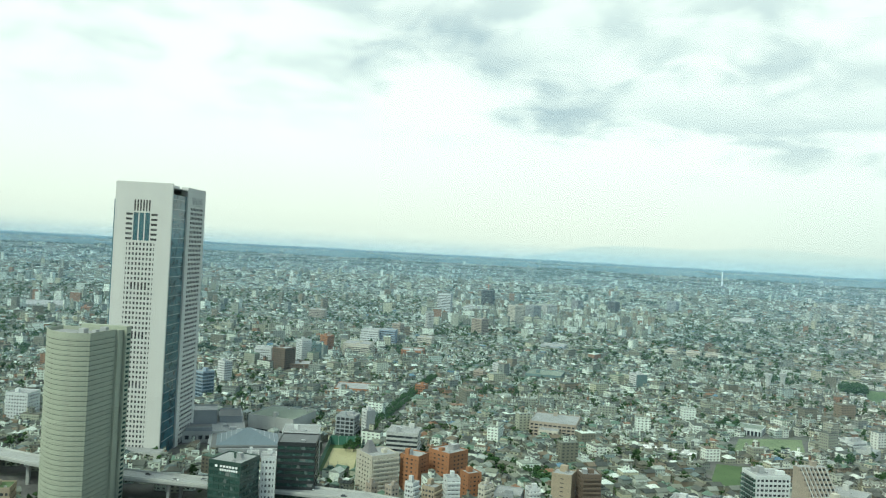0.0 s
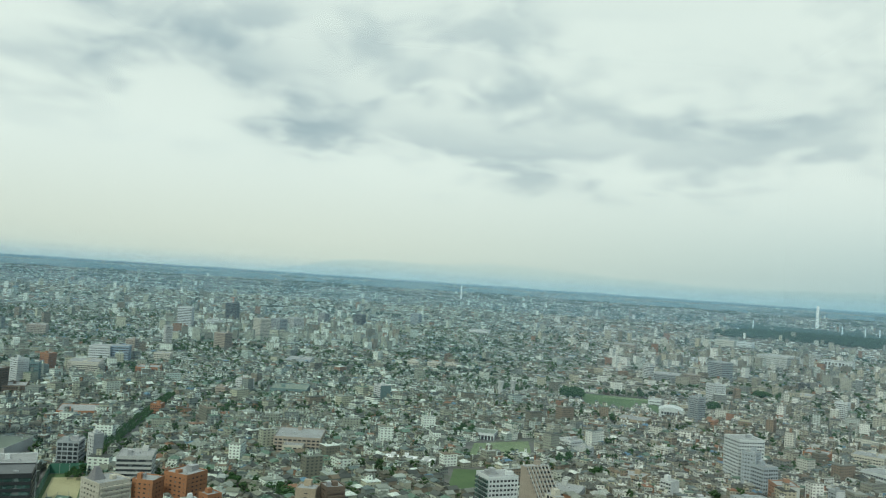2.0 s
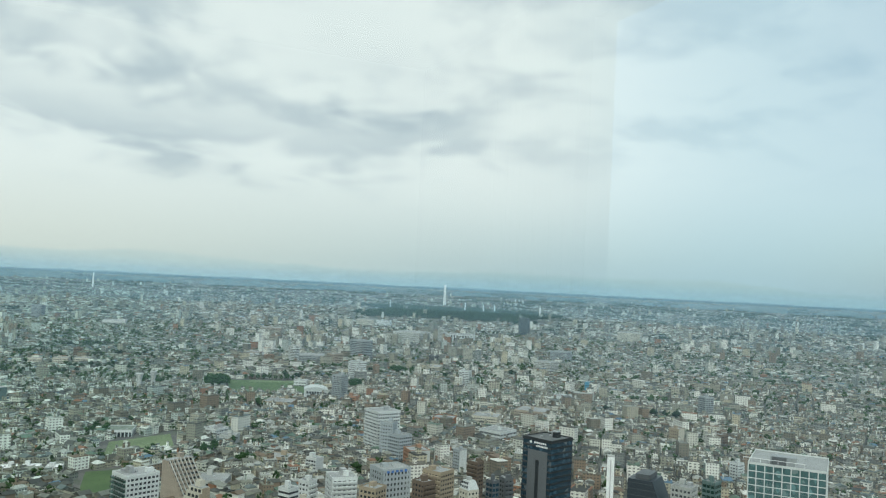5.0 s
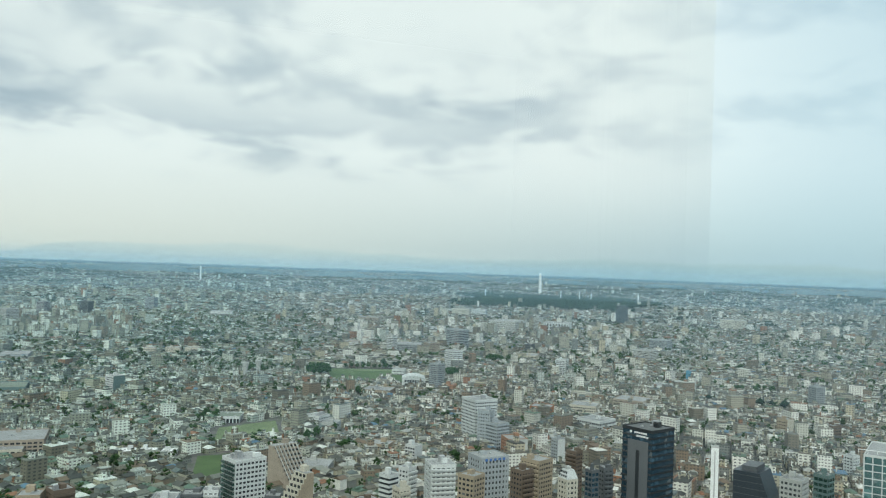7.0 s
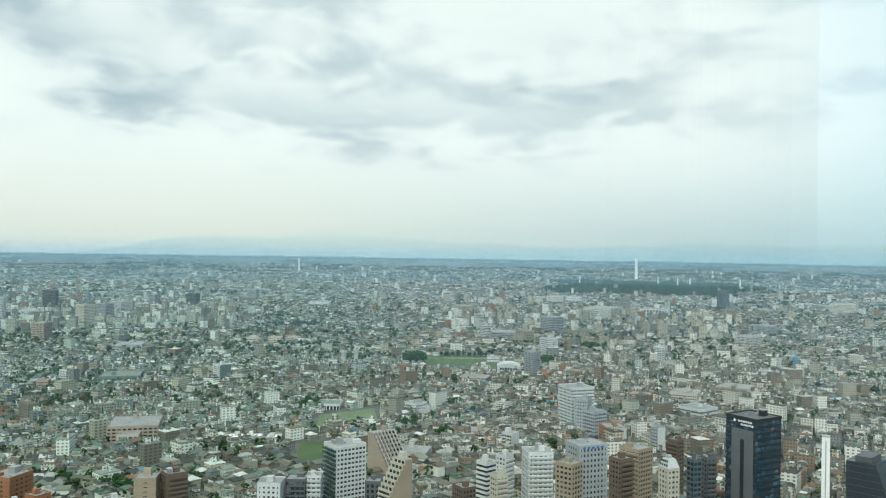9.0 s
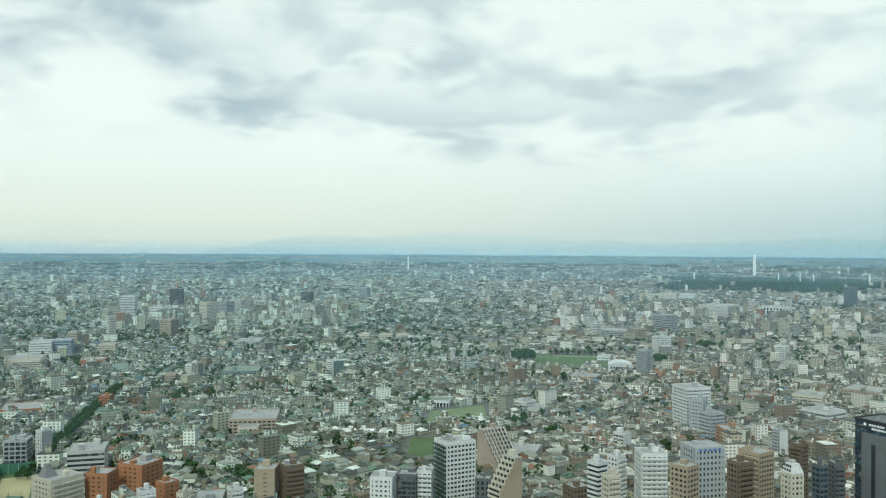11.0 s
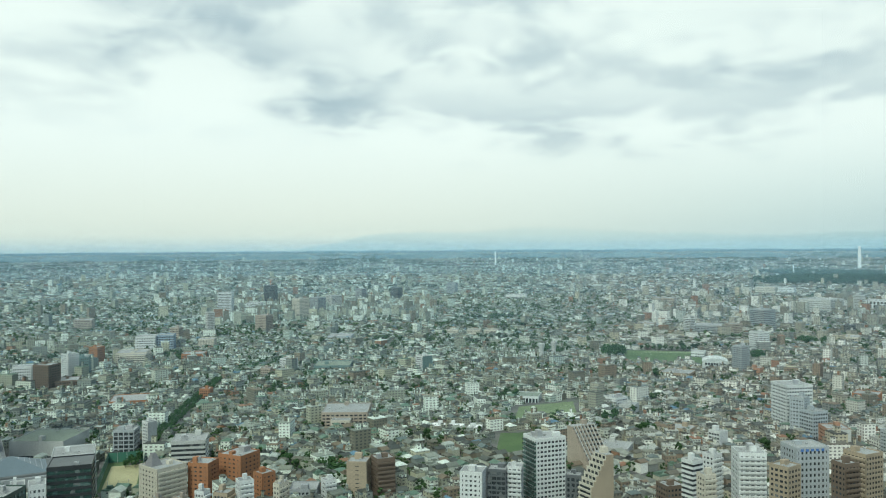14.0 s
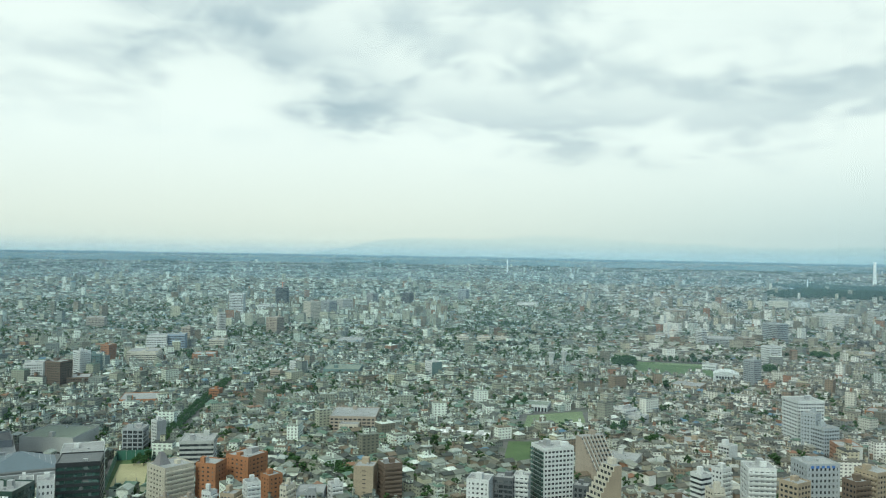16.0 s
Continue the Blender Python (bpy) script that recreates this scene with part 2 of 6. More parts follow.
def build_house_roofs(single=False):
    m, k, b = material("house_roof" if single else "house_roofs")
    own = k.add("ShaderNodeObjectInfo").outputs["Random"] if single else k.add("ShaderNodeNewGeometry").outputs["Random Per Island"]
    base = k.ramp(own, [(0.0, (0.10, 0.108, 0.10)), (0.16, (0.19, 0.20, 0.18)), (0.28, (0.31, 0.325, 0.30)), (0.38, (0.155, 0.145, 0.12)), (0.49, (0.065, 0.074, 0.072)), (0.60, (0.44, 0.46, 0.45)),
                        (0.68, (0.15, 0.19, 0.195)), (0.755, (0.21, 0.16, 0.12)), (0.80, (0.14, 0.22, 0.175)), (0.86, (0.24, 0.245, 0.205)), (0.925, (0.78, 0.80, 0.79)), (0.965, (0.31, 0.155, 0.095)), (0.988, (0.13, 0.24, 0.36))], "CONSTANT")
    pos = k.add("ShaderNodeTexCoord").outputs["Object"]
    k.put(b, "Base Color", k.mix(0.7, district(k, base), k.ramp(k.noise(pos, 0.6, 4.0, 0.65), [(0.28, (0.40, 0.42, 0.40)), (0.7, (0.90, 0.94, 0.91))]), "MULTIPLY"))
    k.put(b, "Roughness", 0.7)
    return m


HOUSE_WALLS, HOUSE_ROOFS = build_house_walls(), build_house_roofs()
HOUSE_WALL, HOUSE_ROOF = build_house_walls(True), build_house_roofs(True)


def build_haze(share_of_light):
    """Blue sheet standing in for haze: scatters a little light, lets the rest through."""
    m = bpy.data.materials.new("haze_sheet")
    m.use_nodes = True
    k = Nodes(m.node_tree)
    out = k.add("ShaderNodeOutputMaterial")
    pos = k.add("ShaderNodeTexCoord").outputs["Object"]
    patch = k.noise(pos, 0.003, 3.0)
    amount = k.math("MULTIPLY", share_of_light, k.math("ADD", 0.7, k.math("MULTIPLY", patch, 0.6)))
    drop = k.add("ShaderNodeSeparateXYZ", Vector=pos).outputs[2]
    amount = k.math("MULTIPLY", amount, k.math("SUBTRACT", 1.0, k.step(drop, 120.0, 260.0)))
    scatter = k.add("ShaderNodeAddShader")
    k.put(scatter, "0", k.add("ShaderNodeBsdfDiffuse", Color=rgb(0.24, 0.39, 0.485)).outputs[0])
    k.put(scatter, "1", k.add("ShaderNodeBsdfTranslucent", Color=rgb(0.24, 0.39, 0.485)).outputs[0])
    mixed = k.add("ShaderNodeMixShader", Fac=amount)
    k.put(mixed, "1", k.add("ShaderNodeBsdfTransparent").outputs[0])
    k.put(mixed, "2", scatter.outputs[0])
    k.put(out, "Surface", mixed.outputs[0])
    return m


def build_window_pane():
    """Slightly green solar glass: mirrors a little of the room, lets most of the view through."""
    m = bpy.data.materials.new("green_solar_glass")
    m.use_nodes = True
    k = Nodes(m.node_tree)
    out = k.add("ShaderNodeOutputMaterial")
    clear = k.add("ShaderNodeBsdfTransparent", Color=rgb(0.96, 1.0, 0.985))
    shine = k.add("ShaderNodeBsdfGlossy", Color=rgb(0.74, 0.94, 1.0), Roughness=0.0)
    fres = k.add("ShaderNodeFresnel", IOR=1.88)
    mixed = k.add("ShaderNodeMixShader", Fac=fres.outputs[0])
    k.put(mixed, "1", clear.outputs[0])
    k.put(mixed, "2", shine.outputs[0])
    k.put(out, "Surface", mixed.outputs[0])
    return m


PANE = build_window_pane()


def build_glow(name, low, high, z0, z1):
    """Far backdrop that glows, with haze painted into its colour, bluer to the right."""
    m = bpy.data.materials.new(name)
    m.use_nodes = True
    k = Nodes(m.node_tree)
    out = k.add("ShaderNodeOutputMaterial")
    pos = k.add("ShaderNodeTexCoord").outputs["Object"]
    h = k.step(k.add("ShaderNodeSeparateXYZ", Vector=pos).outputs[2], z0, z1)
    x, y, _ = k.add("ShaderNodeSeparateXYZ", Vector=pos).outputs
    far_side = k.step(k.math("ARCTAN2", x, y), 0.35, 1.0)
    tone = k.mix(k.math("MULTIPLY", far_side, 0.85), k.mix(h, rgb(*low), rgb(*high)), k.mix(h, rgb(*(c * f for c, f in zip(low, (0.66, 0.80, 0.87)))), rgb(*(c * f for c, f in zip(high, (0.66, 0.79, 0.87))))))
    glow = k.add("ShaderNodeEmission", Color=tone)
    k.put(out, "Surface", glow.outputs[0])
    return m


# ---- building blocks ----
def part(name, bm, mat, parent=None, label=""):
    """Links a bmesh as one mesh object under a thing or a part."""
    me = bpy.data.meshes.new(name)
    bm.to_mesh(me)
    bm.free()
    return put(name, me, mat, parent, label)


def put(name, me, mat, parent=None, label="", at=None):
    if mat and not me.materials:
        me.materials.append(mat)
    ob = new(name, me)
    if parent:
        ob.parent = parent
    if at is not None:
        ob.location = at
    if label:
        ob["label"] = label
    return ob


def add_box(bm, x0, y0, z0, x1, y1, z1):
    v = [bm.verts.new(c) for c in ((x0, y0, z0), (x1, y0, z0), (x1, y1, z0), (x0, y1, z0), (x0, y0, z1), (x1, y0, z1), (x1, y1, z1), (x0, y1, z1))]
    for f in ((0, 3, 2, 1), (4, 5, 6, 7), (0, 1, 5, 4), (1, 2, 6, 5), (2, 3, 7, 6), (3, 0, 4, 7)):
        bm.faces.new([v[i] for i in f])
    return v


def box(x0, y0, z0, x1, y1, z1):
    bm = bmesh.new()
    add_box(bm, x0, y0, z0, x1, y1, z1)
    return bm


def add_prism(bm, outline, z0, z1):
    lo = [bm.verts.new((x, y, z0)) for x, y in outline]
    hi = [bm.verts.new((x, y, z1)) for x, y in outline]
    n = len(outline)
    bm.faces.new(lo[::-1])
    bm.faces.new(hi)
    for i in range(n):
        bm.faces.new((lo[i], lo[(i + 1) % n], hi[(i + 1) % n], hi[i]))


def prism(outline, z0, z1):
    bm = bmesh.new()
    add_prism(bm, outline, z0, z1)
    return bm


def thing(name, label, category, at, turn=0.0, group="", kind=""):
    ob = new(name)
    ob.location, ob.rotation_euler = at, (0, 0, radians(turn))
    return tagged(ob, label, category, group, kind)


# ---- ground, haze, mountains ----
FLAT = 3000.0     # beyond this the land rises gently to the rim of the plain
REACH = 1900.0


def far_radius(d):
    return d if d <= FLAT else FLAT + REACH * (1 - 1 / (1 + (d - FLAT) / REACH))


def land(d):
    """Distance on the ground sheet and its height for a spot that lies d metres off on the real, curved plain."""
    r = far_radius(d)
    if d <= FLAT:
        return r, 0.0
    drop = EYE / d + d / 14.6e6 - FLAT / 14.6e6
    return r, EYE - r * drop


def build_ground():
    steps = [0, 200, 400, 700, 1000, 1500, 2000, 2500, 3000, 3300, 3700, 4200, 4800, 5500, 6500, 8000, 10000, 13000, 17000, 23000, 32000, 45000]
    bm = bmesh.new()
    rings = []
    n = 120
    for d in steps:
        r, z = land(d)
        rings.append([bm.verts.new((r * math.sin(math.tau * i / n), r * math.cos(math.tau * i / n), z)) for i in range(n if d else 1)])
    for a, b in zip(rings, rings[1:]):
        for i in range(n):
            j = (i + 1) % n
            if len(a) == 1:
                bm.faces.new((a[0], b[j], b[i]))
            else:
                bm.faces.new((a[i], a[j], b[j], b[i]))
    bmesh.ops.recalc_face_normals(bm, faces=bm.faces)
    ob = part("ground", bm, GROUND)
    for f in ob.data.polygons:
        f.use_smooth = True
    tagged(ob, "grey city ground of streets, yards and small gardens", "ground", kind="structure")


def curtain(name, r, z0, top, mat, label, category, az0=-60, az1=95):
    bm = bmesh.new()
    cols = []
    for i in range(156):
        a = az0 + (az1 - az0) * i / 155
        cols.append((bm.verts.new(polar(a, r, z0)), bm.verts.new(polar(a, r, top(a) if callable(top) else top))))
    for (a, b), (c, d) in zip(cols, cols[1:]):
        bm.faces.new((a, c, d, b))
    return tagged(part(name, bm, mat), label, category, kind="structure")


build_ground()
# Added upright sheets imitate haze, thicker with distance.
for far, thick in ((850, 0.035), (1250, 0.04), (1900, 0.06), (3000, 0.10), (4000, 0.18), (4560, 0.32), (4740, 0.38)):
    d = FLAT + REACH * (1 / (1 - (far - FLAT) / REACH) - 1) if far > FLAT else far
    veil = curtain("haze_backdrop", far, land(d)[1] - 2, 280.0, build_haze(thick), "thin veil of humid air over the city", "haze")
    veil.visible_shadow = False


def ridge(a):
    """Height of the far mountains' crest by bearing, as an angle."""
    e = 0.45 + 0.95 * math.exp(-((a - 12) / 4.5) ** 2) + 1.15 * math.exp(-((a - 21) / 6) ** 2) + 0.8 * math.exp(-((a - 30) / 7) ** 2) + 0.9 * math.exp(-((a - 46) / 9) ** 2) + 1.0 * math.exp(-((a - 61) / 9) ** 2)
    e *= 0.86 / (1 + math.exp(-(a - 6) / 1.5))
    e += 0.16 * noise.noise((a * 0.35, 0, 0)) + 0.09 * noise.noise((a * 1.3, 5, 0)) + 0.03 * noise.noise((a * 4.0, 7, 0))
    return e - 0.40


# Both glow, with the distance haze already in their colours.
MOUNTAIN = build_glow("painted_haze_mountains", (0.60, 0.685, 0.69), (0.665, 0.73, 0.715), 150.0, 320.0)
HILLS = build_glow("painted_haze_hills", (0.37, 0.45, 0.49), (0.50, 0.58, 0.61), 130.0, 165.0)
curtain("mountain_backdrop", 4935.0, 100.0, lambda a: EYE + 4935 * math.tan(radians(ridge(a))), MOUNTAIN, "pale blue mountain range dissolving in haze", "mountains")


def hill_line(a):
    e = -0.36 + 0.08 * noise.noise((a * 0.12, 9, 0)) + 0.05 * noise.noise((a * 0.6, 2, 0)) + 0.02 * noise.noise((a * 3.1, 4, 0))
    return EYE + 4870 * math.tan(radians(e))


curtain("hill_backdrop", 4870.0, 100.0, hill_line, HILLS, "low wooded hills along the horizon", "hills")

KEEP, LANES = [(0, 0, 120)], []


# ---- the lounge behind the window ----
def build_lounge():
    """A high room with a glass front; a second window in its side wall shows as a faint reflection in the pane."""
    front, right, left, back, floor_z, top_z = 1.2, 5.0, -5.0, -9.5, EYE - 1.6, EYE + 3.4
    spin = -18.0
    base = Matrix.Translation((0, 0, 0)) @ Matrix.Rotation(radians(spin), 4, "Z")
    wall_paint = plain("warm_grey_plaster", (0.40, 0.37, 0.31), vary=0.08, streak=False)
    carpet = plain("dark_carpet", (0.07, 0.065, 0.06), vary=0.3, streak=False)
    paint = plain("ceiling_paint", (0.62, 0.61, 0.58), vary=0.05, streak=False)

    def piece(name, b, mat, label, category):
        bm = bmesh.new()
        for q in b:
            add_box(bm, *q)
        ob = part(name, bm, mat)
        ob.matrix_world = base
        return tagged(ob, label, category, kind="structure")

    piece("floor", [(left, back, floor_z - 0.3, right, front, floor_z)], carpet, "dark carpeted lounge floor", "floor")
    piece("ceiling", [(left, back, top_z, right, front, top_z + 0.3)], paint, "pale painted lounge ceiling", "ceiling")
    piece("wall_west", [(left - 0.3, back, floor_z - 0.3, left, front, top_z + 0.3)], wall_paint, "warm grey plaster wall", "wall")
    piece("wall_south", [(left - 0.3, back - 0.3, floor_z - 0.3, right + 0.3, back, top_z + 0.3)], wall_paint, "warm grey plaster wall", "wall")
    y0, y1, head = -4.80, 0.9, EYE + 2.95
    piece("wall_east", [(right, y1, floor_z - 0.3, right + 0.3, front, top_z + 0.3), (right, back, floor_z - 0.3, right + 0.3, y0, top_z + 0.3),
                        (right, y0, head, right + 0.3, y1, top_z + 0.3), (right, y0, floor_z - 0.3, right + 0.3, y1, floor_z + 0.1)], wall_paint,
          "warm grey plaster wall with a tall window opening", "wall")
    piece("tower_shaft", [(left - 0.3, back - 0.3, -1.0, right + 0.3, front - 0.02, floor_z - 0.3)], PALE, "pale high-rise shaft below the lounge", "building")
    pane = bmesh.new()
    add_box(pane, left - 0.3, front, floor_z - 0.3, right + 0.3, front + 0.02, top_z + 0.3)
    me = bpy.data.meshes.new("window_pane")
    pane.to_mesh(me)
    pane.free()
    me.materials.append(PANE)
    me.materials.append(TINT)
    for f in me.polygons:
        f.material_index = 0 if f.normal.y < -0.5 else 1
    ob = tagged(new("window_1", me), "large slightly green window pane", "window", kind="structure")
    ob.matrix_world = base
    ob.visible_shadow = False
    # a drawn-back curtain hangs beside the side window
    bm = bmesh.new()
    cols = []
    for i in range(61):
        yy = -4.88 - 1.9 * i / 60
        xx = right - 0.12 - 0.05 * math.sin(i * 1.15) - 0.02 * math.sin(i * 2.9)
        cols.append([bm.verts.new((xx - o, yy, zz)) for o, zz in ((0, floor_z + 0.02), (0, top_z - 0.05), (0.012, top_z - 0.05), (0.012, floor_z + 0.02))])
    for a, b in zip(cols, cols[1:]):
        for i in range(4):
            j = (i + 1) % 4
            bm.faces.new((a[i], a[j], b[j], b[i]))
    cloth = part("curtain", bm, plain("beige_curtain_cloth", (0.46, 0.42, 0.34), vary=0.12))
    cloth.matrix_world = base
    tagged(cloth, "beige floor-length curtain drawn back beside a window", "curtain")


TINT = bpy.data.materials.new("green_glass_tint")
TINT.use_nodes = True
_k = Nodes(TINT.node_tree)
_o = _k.add("ShaderNodeOutputMaterial")
_k.put(_o, "Surface", _k.add("ShaderNodeBsdfTransparent", Color=rgb(0.935, 1.0, 0.972)).outputs[0])
build_lounge()


# ---- kinds of buildings ----
def plan_of(azl, azc, azr, rc, turn=None, depth=14.0):
    """Corner, turn, length of the left face and of the right face of a block whose nearest corner lies at azc, rc."""
    a, b = azc - azl, azr - azc
    if turn is None:
        turn = math.degrees(math.atan2(max(b, 0.0), a)) if b > 0.05 else 0.0
    s, p, th = polar(azc, 1), polar(azc + 90, 1), radians(turn)
    ax, ay = p * math.cos(th) - s * math.sin(th), s * math.cos(th) + p * math.sin(th)
    c = polar(azc, rc)

    def reach(way, az):
        d = polar(az, 1)
        return (d.x * c.y - d.y * c.x) / (way.x * d.y - way.y * d.x)

    left = reach(-ax, azl)
    right = reach(ay, azr) if b > 0.05 else depth
    return c, -azc - turn, left, right


def reserve(c, turn, left, right, slack=3.0):
    m = Matrix.Rotation(radians(turn), 4, "Z")
    n = max(1, round(max(left, right) / max(4.0, min(left, right))))
    for i in range(n):
        f = (i + 0.5) / n
        q = Vector((-left * f, right / 2, 0)) if left > right else Vector((-left / 2, right * f, 0))
        q = c + m @ q
        KEEP.append((q.x, q.y, min(left, right) * 0.62 + slack))


def shell(name, label, category, azl, azc, azr, rc, top, turn=None, depth=14.0, group=""):
    c, spin, left, right = plan_of(azl, azc, azr, rc, turn, depth)
    reserve(c, spin, left, right)
    return thing(name, label, category, c, spin, group), left, right


def share(bm):
    me = bpy.data.meshes.new("shared")
    bm.to_mesh(me)
    bm.free()
    return me


SINK = 5.0      # the tops below are taken over street level, which lies lower than the parapets suggest


def building(name, label, azl, azc, azr, rc, top, wall, glass=None, floor=2.95, solid=0.5, bay=2.9, pier=0.35, turn=None, depth=14.0, margin=(0.0, 0.0),
             balcony="", roof=None, shed=1, category="building", side_wall=None, low=0.0, fence=True, rail=None):
    """A block of flats or offices: glazed core, a slab per storey, piers between the windows, parapet, roof and roof sheds."""
    glass = glass or GLASS
    top = max(top - SINK, top * 0.62)
    t, L, W = shell(name, label, category, azl, azc, azr, rc, top, turn, depth)
    i = 0.3
    part("glazing", box(-L + i, i, 0, -i, W - i, top - 0.4), glass, t)
    n = max(1, int(top / floor))
    step = top / n
    slab = share(box(-L, 0, 0, 0, W, step * solid))
    first = int(low / step)
    for f in range(first, n):
        put("storey_band", slab, wall, t, at=(0, 0, f * step + (step * (1 - solid) if f < n - 1 else step * (1 - solid) + 0.0)))
    o = 0.03
    for face, length in (("front", L), ("side", W)):
        mat = wall if face == "front" or side_wall is None else side_wall
        k = max(1, round(length * (1 - sum(margin)) / bay))
        width = length * (1 - sum(margin)) / k
        pw = width * pier
        if pier <= 0:
            continue
        if face == "front":
            me = share(box(-pw / 2, o, low, pw / 2, 0.5, top - 0.1))
            spots = [(-L * (1 - margin[0]) + width * q, 0, 0) for q in range(k + 1)]
            spots[0] = (spots[0][0] + pw / 2 + o, 0, 0)
            spots[-1] = (spots[-1][0] - pw / 2 - o, 0, 0)
        else:
            me = share(box(-0.5, -pw / 2, low, -o, pw / 2, top - 0.1))
            spots = [(0, W * margin[0] + width * q, 0) for q in range(k + 1)]
            spots[0] = (0, spots[0][1] + pw / 2 + o, 0)
            spots[-1] = (0, spots[-1][1] - pw / 2 - o, 0)
        for at in spots:
            put("pier", me, mat, t, at=at)
        for end, m in enumerate(margin):
            if m > 0:
                a = 0 if end == 0 else 1 - m
                if face == "front":
                    part("blank_wall", box(-L * (1 - a) + o, o / 2, low, -L * (1 - a - m) - o, 0.6, top - 0.1), mat, t)
                else:
                    part("blank_wall", box(-0.6, W * a + o, low, -o / 2, W * (a + m) - o, top - 0.1), mat, t)
    if side_wall is not None:
        part("side_wall", box(-0.4, 0.2, low, 0.06, W - 0.1, top + 0.3), side_wall, t)
    if balcony in ("front", "both"):
        me = share(box(-L * 0.97, -1.3, 0, -L * 0.03, -0.004, step * 0.42))
        for f in range(max(1, first), n):
            put("balcony", me, rail or wall, t, at=(0, 0, f * step - step * 0.1))
    if balcony in ("side", "both"):
        me = share(box(0.004, W * 0.03, 0, 1.3, W * 0.97, step * 0.42))
        for f in range(max(1, first), n):
            put("balcony", me, rail or wall, t, at=(0, 0, f * step - step * 0.1))
    deck = part("roof", box(-L + 0.35, 0.35, top - 0.2, -0.35, W - 0.35, top + 0.12), roof or ROOFGREY, t)
    if fence:
        bm = bmesh.new()
        for q in ((-L, 0, 0, 0.3), (-L, W - 0.3, 0, W), (-L, 0.31, -L + 0.3, W - 0.31), (-0.3, 0.31, 0, W - 0.31)):
            add_box(bm, q[0], q[1], top + 0.004, q[2], q[3], top + 0.9)
        part("parapet", bm, wall, t)
    rnd = random.Random(int(abs(azc) * 100))
    for q in range(shed):
        sx, sy = min(L, 14) * rnd.uniform(0.22, 0.4), min(W, 12) * rnd.uniform(0.25, 0.42)
        x0 = -L * rnd.uniform(0.3, 0.75) - sx / 2
        x0 = min(max(x0, -L + 0.6), -sx - 0.6)
        y0 = rnd.uniform(0.8, max(0.9, W - sy - 0.8))
        hs = rnd.uniform(2.4, 4.6)
        part("plant_room", box(x0, y0, top + 0.124, x0 + sx, y0 + sy, top + hs), wall if q == 0 else STEEL, deck)
    for q in range(2 if rc < 1000 else 1):
        cx, cy = -L * rnd.uniform(0.12, 0.88), W * rnd.uniform(0.15, 0.85)
        part("roof_unit", box(cx - 0.8, cy - 0.6, top + 0.126, cx + 0.8, cy + 0.6, top + 1.3), STEEL, deck)
    return t, L, W


def bars(t, x0, x1, y, z0, z1, count, mat, seed=1):
    """Unreadable lettering as plain bars on a front face."""
    rnd = random.Random(seed)
    w = (x1 - x0) / count
    bm = bmesh.new()
    for i in range(count):
        a = x0 + i * w + w * 0.12
        add_box(bm, a, y - 0.12, z0 + rnd.uniform(0, 0.1) * (z1 - z0), a + w * 0.74, y - 0.004, z1 - rnd.uniform(0, 0.1) * (z1 - z0))
    part("sign", bm, mat, t, "row of white sign bars")


SIGNWHITE = plain("white_sign_paint", (0.82, 0.82, 0.80), vary=0.03)
SIGNBLUE = plain("blue_sign_paint", (0.06, 0.16, 0.42), vary=0.05)


